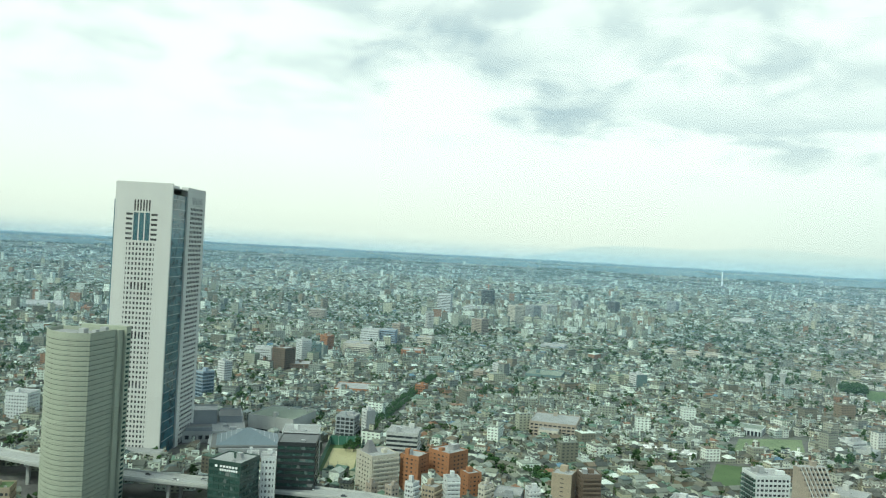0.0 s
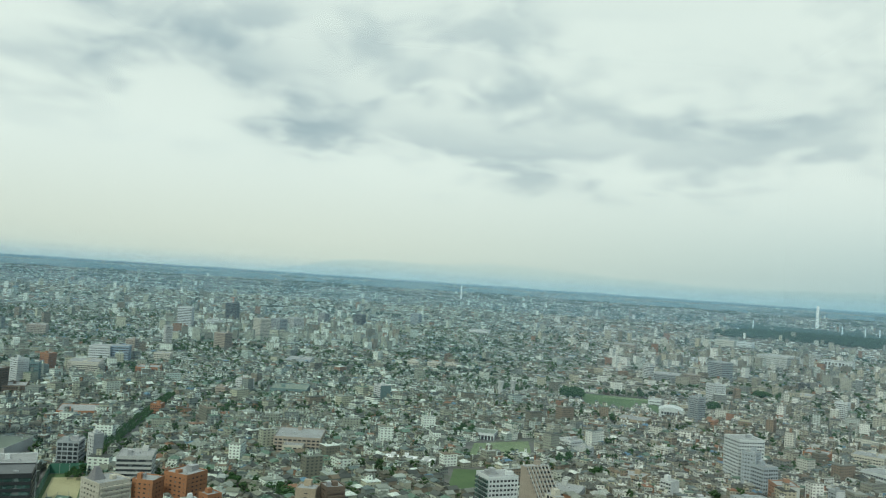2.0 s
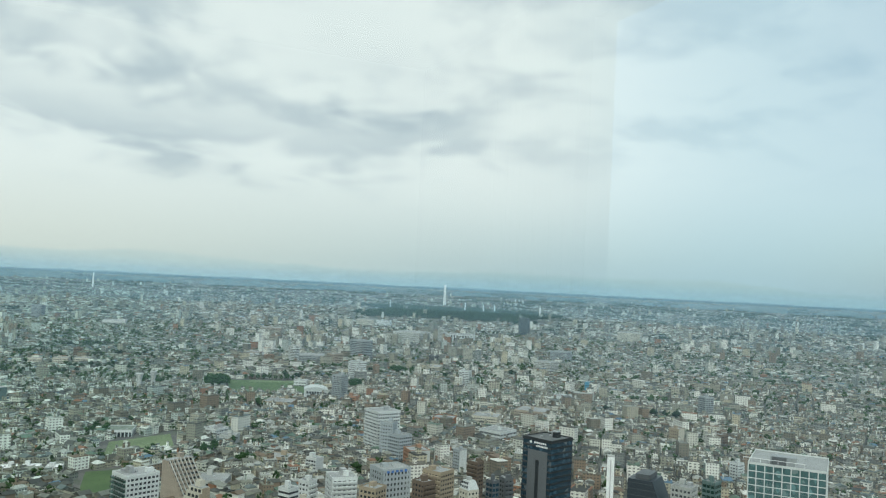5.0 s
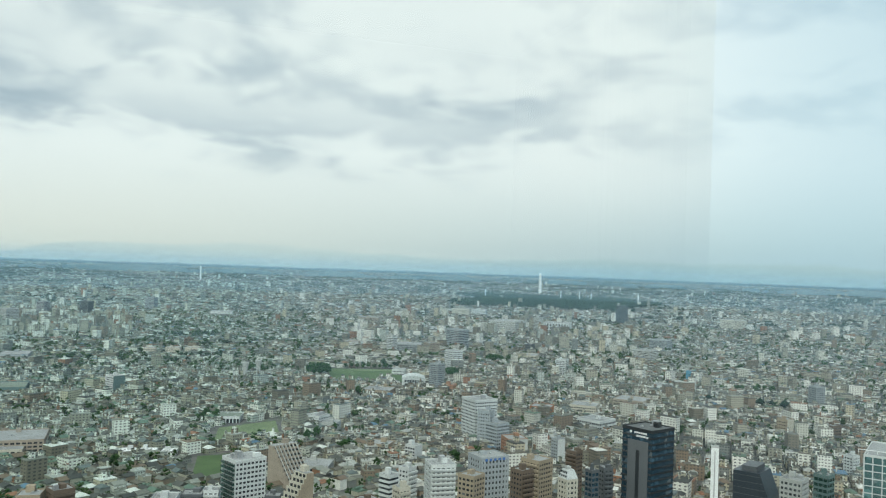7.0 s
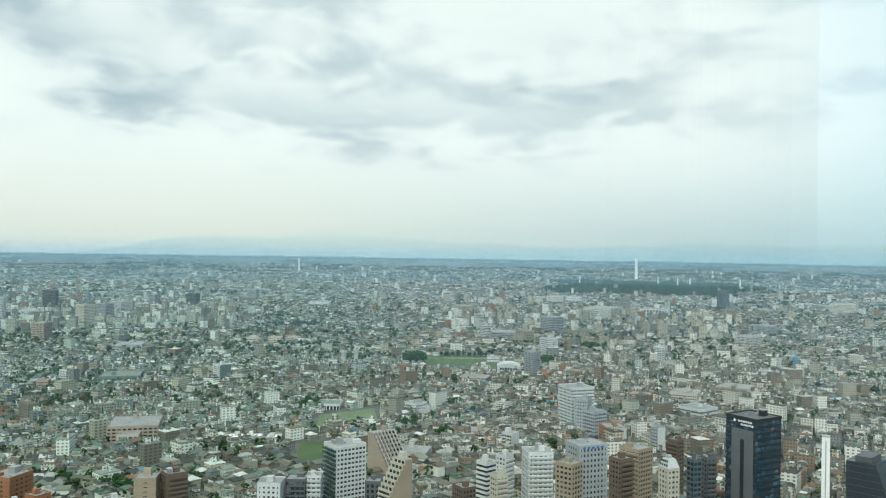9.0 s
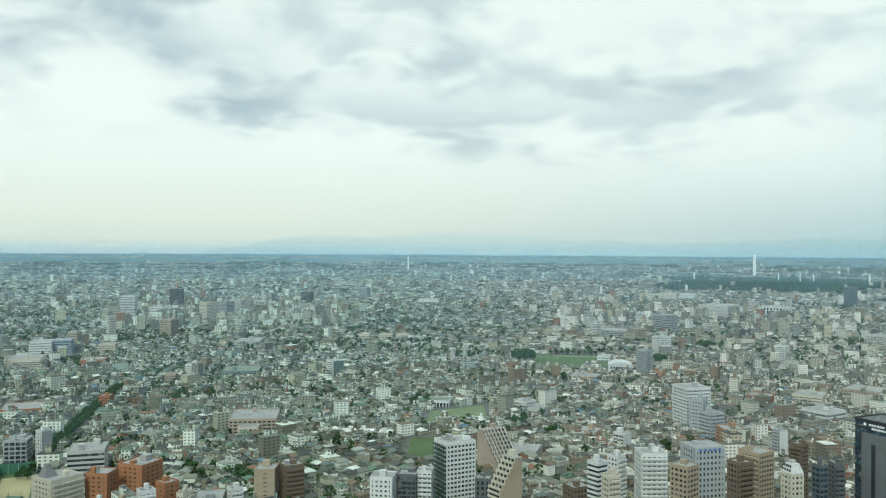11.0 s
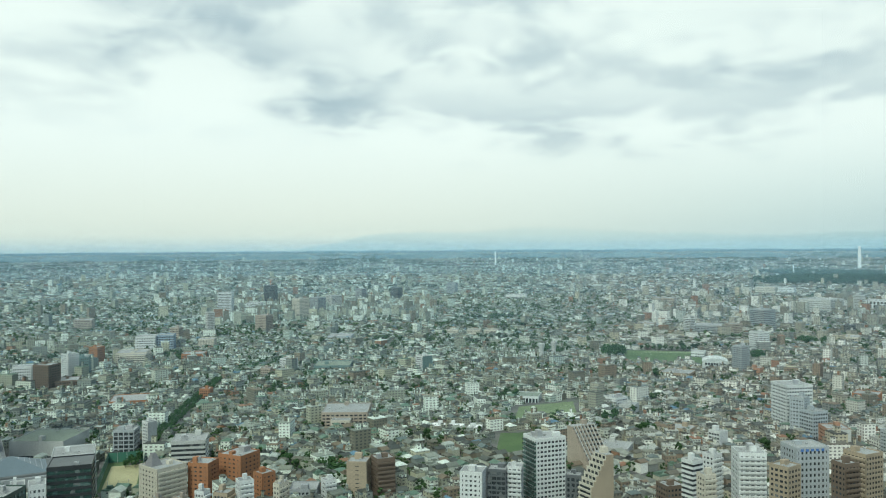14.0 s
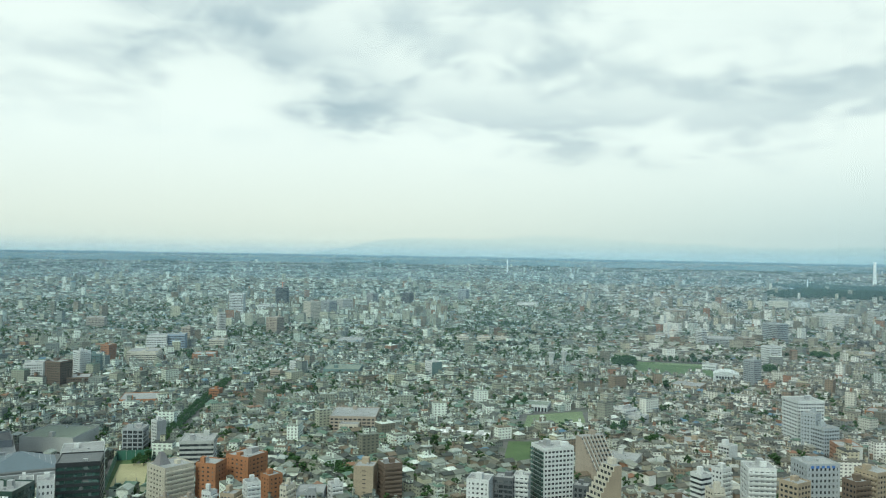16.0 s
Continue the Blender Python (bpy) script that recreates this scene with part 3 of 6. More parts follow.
# ---- the tall twin-slab tower and its neighbours ----
def main_tower():
    top = 232.6
    t, L, W = shell("skyscraper", "tall pale concrete office tower with a blue glass corner strip", "skyscraper", -22.27, -18.72, -16.62, 718.0, top, 20.0)
    strip = W * 0.44     # glazed recess between the two slabs
    face = plain("pale_tower_concrete", (0.56, 0.56, 0.52), vary=0.07)
    part("glazing", box(-L + 0.5, 0.5, 0, -2.6, W - 0.7, top - 12), GLASS, t)
    part("slim_glazing", box(-2.55, strip + 0.5, 0, -0.3, W - 0.7, top - 17), GLASS, t)
    part("corner_glass", box(-L * 0.9, strip * 0.12, 0, -0.9, strip * 0.985, top - 9), CURTAINGLASS, t, "tall strip of blue glass")
    floors = 51
    z0, z1 = 6.0, top - 14.0
    step = (z1 - z0) / floors
    a, b = -L * 0.80, -L * 0.245      # the windowed field of the broad face
    part("blank_wall", box(-L, 0, 0, a, 2.2, top), face, t)
    part("blank_wall", box(b, 0, 0, 0, 2.2, top - 0.0), face, t)
    part("crown", box(a + 0.01, 0, top - 15.0, b - 0.01, 2.2, top), face, t)
    part("left_side_wall", box(-L - 0.01, 2.21, 0, -L + 1.2, W, top), face, t)
    part("rear_wall", box(-L + 1.21, W - 0.6, 0, 0, W, top - 0.02), face, t)
    part("roof", box(-L + 1.22, 2.22, top - 4, -0.4, W - 0.62, top - 3.2), ROOFGREY, t)
    part("roof_plant", box(-L * 0.7, W * 0.25, top - 3.19, -L * 0.25, W * 0.6, top + 0.6), STEEL, t)
    cols = 9
    cw = (b - a) / cols
    tall = {13, 23, 33}                # louvred plant floors
    slab = share(box(a + 0.01, 0.02, 0, b - 0.01, 0.9, step * 0.47))
    fin = share(box(-cw * 0.14, 0.10, 0, cw * 0.14, 0.9, step * 1.5))
    stub = share(box(-cw * 1.1, 0.02, 0, cw * 1.1, 0.9, step * 0.47))
    top_open = floors - 9
    for f in range(top_open + 1):
        z = z0 + f * step
        if f in tall:
            for c in range(2, cols - 1):
                put("louvre_fin", fin, face, t, at=(a + (c - 0.5) * cw + cw * 0.5, 0, z - step * 0.5))
            for x in (a + cw * 1.12, b - cw * 1.12):
                put("storey_band", stub, face, t, at=(x, 0, z))
            continue
        put("storey_band", slab, face, t, at=(0, 0, z))
    pier = share(box(-cw * 0.22, 0.05, 0, cw * 0.22, 0.95, step * (top_open + 0.5)))
    for c in range(cols + 1):
        x = min(max(a + c * cw, a + cw * 0.24 + 0.02), b - cw * 0.24 - 0.02)
        put("pier", pier, face, t, at=(x, 0, z0))
    # the great opening near the top: three panes of blue glass, small windows at its sides, louvres above
    zt0, zt1 = z0 + step * (top_open + 0.46), top - 26.0
    part("top_window", box(a + cw * 2, 0.32, zt0, b - cw * 2.0, 0.49, zt1), CURTAINGLASS, t, "large blue glazed opening")
    for q in range(4):
        x = a + cw * 2 + (b - a - cw * 4) * q / 3
        part("mullion", box(x - 0.5, 0.2, zt0, x + 0.5, 1.3, zt1), face, t)
    for f in range(top_open, floors - 1):
        z = z0 + f * step
        for x0, x1 in ((a + 0.02, a + cw * 1.9), (b - cw * 1.9, b - 0.02)):
            part("storey_band", box(x0, 0.03, z, x1, 0.9, z + step * 0.55), face, t)
    part("lintel", box(a + 0.02, 0.02, zt1, b - 0.02, 1.3, zt1 + 1.4), face, t)
    for q in range(7):
        x = a + cw * 2 + (b - a - cw * 4) * q / 6
        put("pier", share(box(-0.55, 0.06, 0, 0.55, 0.9, 9.6)), face, t, at=(x, 0, zt1 + 1.4))
    for x0, x1 in ((a + 0.02, a + cw * 1.8), (b - cw * 1.8, b - 0.02)):
        part("blank_wall", box(x0, 0.04, zt1 + 1.4, x1, 0.9, top - 15.0), face, t)
    # the slim slab beyond the glass strip
    part("slim_slab_edge", box(-6.0, strip, 0, 0.4, strip + W * 0.10, top - 0.5), face, t)
    part("slim_slab_edge", box(-6.0, W * 0.93, 0, 0.4, W + 0.6, top - 0.5), face, t)
    part("slim_slab_crown", box(-6.0, strip + W * 0.10 + 0.01, top - 16, 0.38, W * 0.93 - 0.01, top - 0.52), face, t)
    y0, y1 = strip + W * 0.10 + 0.01, W * 0.93 - 0.01
    band = share(box(-3.0, y0, 0, 0.36, y1, step * 0.46))
    for f in range(floors + 1):
        if z0 + f * step < top - 17:
            put("storey_band", band, face, t, at=(0, 0, z0 + f * step))
    for q in range(1, 8):
        y = y0 + (y1 - y0) * q / 8
        put("pier", share(box(-2.8, -0.4, 0, 0.33, 0.4, top - 18)), face, t, at=(0, y, 1.0))
    louv = share(box(0.384, -0.18, 0, 0.5, 0.18, 6.5))
    for q in range(12):
        put("louvre", louv, DARKGREY, t, at=(0, y0 + (y1 - y0) * (0.1 + 0.8 * q / 11), top - 15))
    # bands that cross the glass strip
    for q in range(26):
        put("mullion", share(box(-0.95, strip * 0.13, 0, -0.8, strip * 0.98, 0.35)), BLUEGREY, t, at=(0, 0, 12 + q * 8.3))
    part("rear_glass", box(-L - 3.4, 6.0, 0, -L - 0.02, W * 0.6, top - 15), CURTAINGLASS, t, "narrow strip of blue glass")
    part("podium_wall", box(-L - 6, -14, 0, 6, -0.01, 8), PALE, t)
    part("podium_roof", box(-L - 5.4, -13.4, 8.004, 5.4, -0.02, 8.4), ROOFGREY, t)


def curved_tower():
    """An office tower with a bowed front of cream bands, a banded flank and ribbed stair shafts behind."""
    rc, top, spin = 560.0, 190 - 560 * math.tan(radians(6.98)), 23.32 - 32.0
    c = polar(-23.32, rc)
    t = thing("curved_tower", "cream office tower with a bowed banded front", "office building", c, spin)
    KEEP.append((c.x - 12, c.y + 14, 34))
    cream = plain("cream_bands", (0.33, 0.355, 0.275), vary=0.14)
    _, _, left, flank = plan_of(-26.02, -23.32, -22.15, rc, 32.0)
    left *= 1.24
    bow = 24.0
    pts = []
    for i in range(25):
        f = i / 24
        pts.append((-left * f, 13.0 * f * f - 24.0 * f * (1 - f)))
    ring = pts + [(-left, bow + 6), (0.0, bow + 6)]
    ring = [(x, y) for x, y in ring if y <= bow + 6]

    def shrink(q, k):
        mx, my = -left / 2, bow / 2
        return [(mx + (x - mx) * k, my + (y - my) * k) for x, y in q]

    def solid(q, z0, z1):
        bm = prism(q[::-1], z0, z1)
        bmesh.ops.recalc_face_normals(bm, faces=bm.faces)
        return bm

    part("glazing", solid(shrink(ring, 0.97), 0, top - 0.5), GLASSGREEN, t)
    floors = 38
    step = top / floors
    me = share(solid(ring, 0, step * 0.64))
    thin = share(solid(shrink(ring, 0.996), 0, step * 0.2))
    for f in range(floors):
        put("storey_band", me, cream, t, at=(0, 0, f * step + step * 0.36))
        put("sill_band", thin, cream, t, at=(0, 0, f * step + step * 0.12))
    part("roof", solid(shrink(ring, 0.93), top - 0.3, top + 0.05), ROOFGREY, t)
    bm = bmesh.new()
    inner = shrink(ring, 0.95)
    for i in range(len(ring)):
        j = (i + 1) % len(ring)
        lo = [bm.verts.new((x, y, top + 0.004)) for x, y in (ring[i], ring[j], inner[j], inner[i])]
        hi = [bm.verts.new((x, y, top + 2.2)) for x, y in (ring[i], ring[j], inner[j], inner[i])]
        bm.faces.new(hi)
        for q in range(4):
            bm.faces.new((lo[q], lo[(q + 1) % 4], hi[(q + 1) % 4], hi[q]))
    bmesh.ops.recalc_face_normals(bm, faces=bm.faces)
    part("parapet", bm, cream, t)
    for x, y, sx, sy, h in ((-15, 10, 4, 5, 3.6), (-8, 14, 3, 4, 2.6), (-6, 20, 4, 4, 4.2)):
        part("roof_unit", box(x, y, top + 0.054, x + sx, y + sy, top + h), STEEL, t)
    # stair shafts behind the flank
    y = bow + 6.01
    for k, (w_, out_, h) in enumerate(((5.0, 1.5, 1.5), (4.0, 0.2, 1.0), (6.0, 2.2, 3.2))):
        part("stair_shaft", box(-left * 0.8, y, 0, out_, y + w_, top + h), cream, t)
        if k == 2:
            slot = share(box(out_ + 0.004, y + 1.0, 0, out_ + 0.08, y + w_ - 1.0, step * 0.5))
            for f in range(2, floors):
                put("window", slot, GLASSGREEN, t, at=(0, 0, f * step))
        y += w_ + 0.02


main_tower()
curved_tower()



# ---- blocks of flats and offices, by bearing and distance ----
building("office_building", "dark green glass office block with white sign bars on its crown", -15.42, -13.27, -12.01, 520, 52.5, DARKGREEN, glass=GLASSGREEN, floor=4.0, solid=0.35, pier=0.06, bay=4, shed=2)
building("office_building", "white slim office block with gridded wall", -11.92, -10.88, -10.84, 540, 51.7, WHITE, floor=3.6, solid=0.55, pier=0.5, bay=2.4)
building("office_building", "white slim office block with gridded wall", -12.92, -12.08, -12.04, 560, 47.3, WHITE, floor=3.6, solid=0.55, pier=0.5, bay=2.4)
building("office_building", "black office block with dark glass bands", -10.85, -8.19, -7.96, 560, 55.8, BLACK, glass=GLASSGREEN, floor=4.0, solid=0.45, pier=0.05, bay=5, shed=0, roof=ROOFDARK)
building("office_building", "white low office block with square windows", -10.59, -8.01, -7.93, 640, 44.0, WHITE, floor=4.2, solid=0.6, pier=0.5, bay=5)
building("apartment_block", "grey apartment block with a deep frame grid", -6.91, -5.60, -5.24, 781, 27.9, BLUEGREY, floor=3.3, solid=0.3, pier=0.18, bay=4.2, shed=2)
building("apartment_block", "slim pale apartment tower", -5.11, -4.75, -4.15, 779, 34.7, WHITE, floor=2.95, solid=0.45, pier=0.4, side_wall=GREY)
building("office_building", "grey office block with long white bands", -3.30, -1.06, -0.81, 700, 32.4, PALE, floor=3.6, solid=0.5, pier=0.0, shed=2)
building("apartment_block", "white apartment tower with a grey pyramid cap", -5.33, -4.18, -2.29, 600, 37.4, CREAM, floor=3.0, solid=0.6, pier=0.55, bay=4, balcony="side")
building("apartment_block", "slim white apartment block", -1.79, -1.19, -0.75, 560, 30.4, WHITE, floor=3.0, solid=0.5, balcony="side")
building("apartment_block", "white apartment block with blue balconies", 0.92, 1.20, 2.16, 560, 35.2, WHITE, floor=3.0, solid=0.5, balcony="side")
building("apartment_block", "yellowish apartment block among low houses", -0.57, 0.36, 0.88, 560, 28.0, TAN, floor=3.0, solid=0.5, balcony="side")
building("apartment_block", "beige small apartment block", -4.55, -4.15, -3.71, 560, 28.8, BEIGE, floor=3.0, solid=0.55)
building("apartment_block", "beige small apartment block", -3.18, -2.70, -2.18, 555, 29.2, BEIGE, floor=3.0, solid=0.55)
building("apartment_block", "pale small apartment block", 3.44, 3.88, 4.32, 560, 31.5, CREAM, floor=3.0, solid=0.5, balcony="side")
building("apartment_block", "long brownish apartment slab", 6.79, 10.05, 10.32, 835, 21.8, BEIGE, floor=3.0, solid=0.5, pier=0.3, bay=5)
building("apartment_block", "pale apartment block beside a long slab", 7.45, 8.82, 8.98, 820, 17.0, CREAM, floor=3.0, solid=0.5, pier=0.3, bay=5, shed=0)
building("apartment_block", "white and teal apartment tower", 13.48, 13.97, 14.69, 1195, 29.1, WHITE, floor=2.95, solid=0.5, side_wall=TEALWALL)
building("apartment_block", "cream apartment slab among low houses", 15.72, 16.50, 16.58, 1644, 19.8, CREAM, floor=3.0, solid=0.55)
building("apartment_block", "cream apartment slab among low houses", 17.13, 18.05, 18.19, 1642, 20.7, CREAM, floor=3.0, solid=0.55)
building("apartment_block", "cream apartment slab among low houses", 18.38, 19.24, 19.39, 1642, 20.6, CREAM, floor=3.0, solid=0.55)
building("apartment_block", "brown taller apartment block", 18.31, 18.78, 18.92, 1762, 28.0, BROWN, floor=3.0, solid=0.55)
building("apartment_block", "tan apartment tower with a blank end wall", 8.55, 9.95, 10.24, 600, 33.4, TAN, floor=3.0, solid=0.8, pier=0.3, bay=5, margin=(0.3, 0.25))
building("office_building", "dark tower of the mid distance", 2.93, 3.69, 3.85, 2468, 75.9, DARKGREY, floor=4.0, solid=0.3, pier=0.1)
building("office_building", "white office tower of the mid distance", -0.19, 0.74, 0.90, 2183, 71.9, WHITE, floor=4.0, solid=0.5, pier=0.2)
building("office_building", "pale blue office block", -4.14, -3.06, -2.90, 1528, 35.3, BLUE, floor=3.8, solid=0.5, pier=0.2)
building("office_building", "white stepped office block", -12.74, -11.66, -11.51, 1236, 31.5, WHITE, floor=3.6, solid=0.6, pier=0.4)
building("apartment_block", "brown apartment tower among low houses", -11.58, -10.69, -9.96, 1167, 40.2, BROWN, floor=2.95, solid=0.5)
building("apartment_block", "brown apartment block among low houses", -10.63, -8.96, -8.80, 1173, 17.8, BROWN, floor=2.95, solid=0.5)
building("apartment_block", "white apartment tower among low houses", -9.95, -9.56, -8.89, 1245, 43.9, WHITE, floor=2.95, solid=0.5, balcony="side")
building("apartment_block", "orange-brown apartment tower among low houses", -8.32, -7.81, -7.34, 1339, 41.0, BRICK, floor=2.95, solid=0.55)
building("office_building", "dark teal office block", -9.04, -8.33, -8.17, 1274, 35.4, TEALWALL, floor=3.6, solid=0.5)
building("apartment_block", "wide cream apartment block", -6.71, -4.80, -4.52, 1373, 25.0, CREAM, floor=2.95, solid=0.55)
building("office_building", "blue glazed office tower", -16.74, -16.11, -15.37, 971, 36.7, BLUE, glass=GLASSBLUE, floor=3.8, solid=0.35, pier=0.1)
building("apartment_block", "white apartment tower among low houses", -15.18, -14.73, -14.21, 1060, 36.0, WHITE, floor=2.95, solid=0.5)
building("apartment_block", "white apartment tower with an orange roof shed", -28.04, -26.78, -26.07, 863, 34.1, WHITE, floor=2.95, solid=0.55, pier=0.5)
building("office_building", "grey arts hall with a green-brown flat roof", -12.95, -9.86, -8.30, 800, 19.5, PALE, floor=9.0, solid=0.86, pier=0.0, roof=ROOFGREEN, shed=2)
building("apartment_block", "pink house-like apartment block", 2.64, 3.32, 3.52, 1186, 18.2, BEIGE, floor=2.95, solid=0.6)
building("apartment_block", "white apartment block among low houses", 3.97, 4.61, 5.21, 1230, 24.0, WHITE, floor=2.95, solid=0.55)
building("apartment_block", "orange apartment block among low houses", -2.58, -1.17, -0.89, 1369, 19.1, BRICK, floor=2.95, solid=0.6)
building("apartment_block", "orange-brick apartment block among low houses", -7.13, -4.63, -4.43, 1014, 12.8, BRICK, floor=2.95, solid=0.5, balcony="front")
building("apartment_block", "orange-brick apartment block by the avenue", -1.44, -0.76, -0.52, 1040, 17.5, BRICK, floor=2.95, solid=0.55)
building("office_building", "white hall with a bright roof", 3.83, 4.87, 5.07, 827, 10.9, WHITE, floor=4.0, solid=0.7, roof=SIGNWHITE, depth=22)
building("apartment_block", "tall white apartment tower with glazed bowed flank", 21.11, 22.02, 24.09, 545, 63.0, WHITE, glass=GLASS, floor=3.05, solid=0.5, bay=3.0, pier=0.3, shed=3, turn=62, balcony="front", rail=GLASSGREEN)
building("apartment_block", "white low apartment block", 16.57, 18.17, 18.50, 520, 47.1, WHITE, floor=2.95, solid=0.55, pier=0.5)
building("apartment_block", "dark grey apartment block", 18.50, 19.86, 20.10, 530, 46.1, DARKGREY, floor=2.95, solid=0.35, pier=0.1)
building("apartment_block", "white balcony apartment block", 19.94, 20.98, 21.10, 535, 47.1, WHITE, floor=3.0, solid=0.4, balcony="front")
building("office_building", "dark glass low block", 24.04, 25.10, 25.26, 530, 43.7, DARKGREY, floor=3.4, solid=0.35)
building("apartment_block", "brown small apartment block", 30.23, 30.99, 32.15, 580, 25.3, BROWN, floor=2.95, solid=0.5)
building("apartment_block", "slim white apartment block with dark bands", 33.67, 34.39, 34.91, 778, 21.5, WHITE, floor=2.95, solid=0.45, pier=0.2, side_wall=WHITE)
building("apartment_block", "white apartment tower with dark ribbon windows", 31.91, 32.66, 33.34, 520, 59.6, WHITE, floor=2.95, solid=0.5, pier=0.0)
building("apartment_block", "white apartment tower among low houses", 33.28, 34.00, 34.56, 560, 54.6, WHITE, floor=2.95, solid=0.55, balcony="side")
building("apartment_block", "large white apartment tower", 35.11, 35.59, 37.35, 540, 62.1, WHITE, floor=2.95, solid=0.5, pier=0.4, bay=3.6, shed=2, balcony="side")
building("apartment_block", "cream small apartment tower", 32.89, 33.41, 34.17, 490, 59.8, CREAM, floor=2.95, solid=0.5, balcony="side")
building("office_building", "grey-blue gridded office tower with a rooftop sign", 38.17, 39.13, 41.07, 560, 63.5, BLUEGREY, floor=3.5, solid=0.5, pier=0.5, bay=3.0, turn=58, shed=2)
building("apartment_block", "beige rounded apartment block", 37.49, 38.65, 39.41, 510, 63.2, TAN, floor=2.95, solid=0.5, pier=0.3)
building("apartment_block", "brown apartment tower among low houses", 41.18, 42.01, 42.80, 520, 66.0, BROWN, floor=2.95, solid=0.5, balcony="side")
building("apartment_block", "tan apartment tower among low houses", 41.87, 43.17, 44.12, 560, 63.3, TAN, floor=2.95, solid=0.5, balcony="front")
building("office_building", "large white slab with a blank flank", 37.60, 38.56, 40.11, 880, 50.7, WHITE, floor=3.3, solid=0.55, pier=0.3, shed=2)
building("office_building", "blue-grey office block among low houses", 39.29, 40.13, 41.00, 858, 30.2, BLUEGREY, floor=3.6, solid=0.5, pier=0.3)
building("office_building", "grey annex tower among low houses", 38.74, 39.62, 39.94, 869, 41.1, BLUEGREY, floor=3.6, solid=0.6, pier=0.5)
building("apartment_block", "apartment block with an orange end wall", 40.44, 40.96, 42.34, 822, 22.7, ORANGE, floor=2.95, solid=0.6, side_wall=PALE)
building("apartment_block", "orange-red block among low houses", 36.32, 36.92, 37.20, 1213, 18.6, ORANGE, floor=2.95, solid=0.7)
building("apartment_block", "grey apartment tower among low houses", 35.19, 35.83, 36.31, 1252, 43.6, GREY, floor=2.95, solid=0.5, shed=2)
building("office_building", "white school block among low houses", 32.56, 33.44, 33.56, 1408, 13.7, WHITE, floor=3.6, solid=0.6)
building("apartment_block", "tan stepped low block", 30.47, 32.45, 32.93, 1164, 13.7, TAN, floor=2.95, solid=0.55, shed=3)
building("office_building", "tall black glass tower with white sign bars", 48.80, 50.80, 52.28, 560, 89.5, BLACK, glass=GLASSBLUE, floor=4.0, solid=0.3, pier=0.0, roof=ROOFDARK, shed=2, fence=True)
building("apartment_block", "brown apartment tower among low houses", 45.00, 45.70, 46.16, 640, 54.2, BROWN, floor=2.95, solid=0.5, balcony="front")
building("apartment_block", "pale blue-white apartment tower", 43.95, 44.42, 44.93, 802, 29.6, BLUEGREY, floor=2.95, solid=0.6, side_wall=WHITE)
building("apartment_block", "cream tapered apartment tower", 44.50, 45.12, 45.90, 500, 68.0, CREAM, floor=2.95, solid=0.55, pier=0.4, bay=3, fence=False, shed=0)
building("apartment_block", "dark glass apartment tower", 46.35, 46.82, 47.32, 540, 64.4, DARKGREY, glass=GLASSBLUE, floor=3.3, solid=0.35, pier=0.1)
building("apartment_block", "dark brown apartment tower", 47.27, 47.66, 48.27, 560, 62.0, DARKGREY, floor=2.95, solid=0.45, balcony="side")
building("apartment_block", "white apartment tower of the mid distance", 44.06, 44.80, 45.00, 1439, 38.6, WHITE, floor=2.95, solid=0.5, pier=0.3)
building("office_building", "long low white hall", 45.71, 47.26, 48.33, 974, 18.5, WHITE, floor=4.0, solid=0.5, pier=0.2, depth=25)
building("apartment_block", "low orange-brown block among low houses", 42.39, 43.85, 44.08, 1064, 16.1, BRICK, floor=2.95, solid=0.5, balcony="front")
building("office_building", "cream stepped block among low houses", 45.14, 46.96, 47.23, 1077, 19.1, CREAM, floor=3.4, solid=0.6, shed=3)
building("apartment_block", "grey brown long block", 48.10, 50.19, 50.75, 1149, 18.5, BEIGE, floor=2.95, solid=0.5)
building("apartment_block", "tall pale grey apartment tower", 60.49, 60.95, 61.47, 1296, 39.2, GREY, floor=2.95, solid=0.45, pier=0.3)
building("office_building", "yellow block with a white upper box", 58.65, 59.30, 59.67, 1069, 23.8, TAN, floor=3.6, solid=0.7, side_wall=CREAM)
building("apartment_block", "brown block among low houses", 61.20, 61.98, 62.46, 1065, 22.5, BROWN, floor=2.95, solid=0.6)
building("office_building", "white slab block among low houses", 50.69, 52.25, 52.43, 1334, 16.9, WHITE, floor=3.4, solid=0.55)
building("office_building", "large white glazed office block with white frame", 63.72, 68.46, 68.52, 520, 96.0, WHITE, glass=GLASSTEAL, floor=4.0, solid=0.12, pier=0.13, bay=4.8, depth=17, shed=0, roof=ROOFGREY)
building("office_building", "teal glass office block", 60.91, 61.75, 62.14, 600, 63.9, TEALWALL, glass=GLASSGREEN, floor=3.6, solid=0.4, pier=0.1)
building("office_building", "white stepped terrace block", 58.91, 60.25, 60.65, 640, 49.1, PALE, floor=3.4, solid=0.5, shed=2)
building("apartment_block", "white low row of flats", 62.60, 63.14, 63.51, 877, 26.0, WHITE, floor=2.95, solid=0.55)
building("office_building", "pale large office block", 36.31, 37.19, 37.91, 1888, 48.7, GREY, floor=3.8, solid=0.5, pier=0.2)
building("apartment_block", "pale apartment tower among low houses", 32.07, 32.47, 32.79, 1722, 45.6, PALE, floor=3.2, solid=0.5)
building("apartment_block", "brown-grey block among low houses", 28.99, 30.02, 30.34, 1771, 24.6, BEIGE, floor=3.2, solid=0.5)
building("apartment_block", "long grey block among low houses", 32.74, 34.50, 34.66, 1739, 25.4, GREY, floor=3.2, solid=0.5)
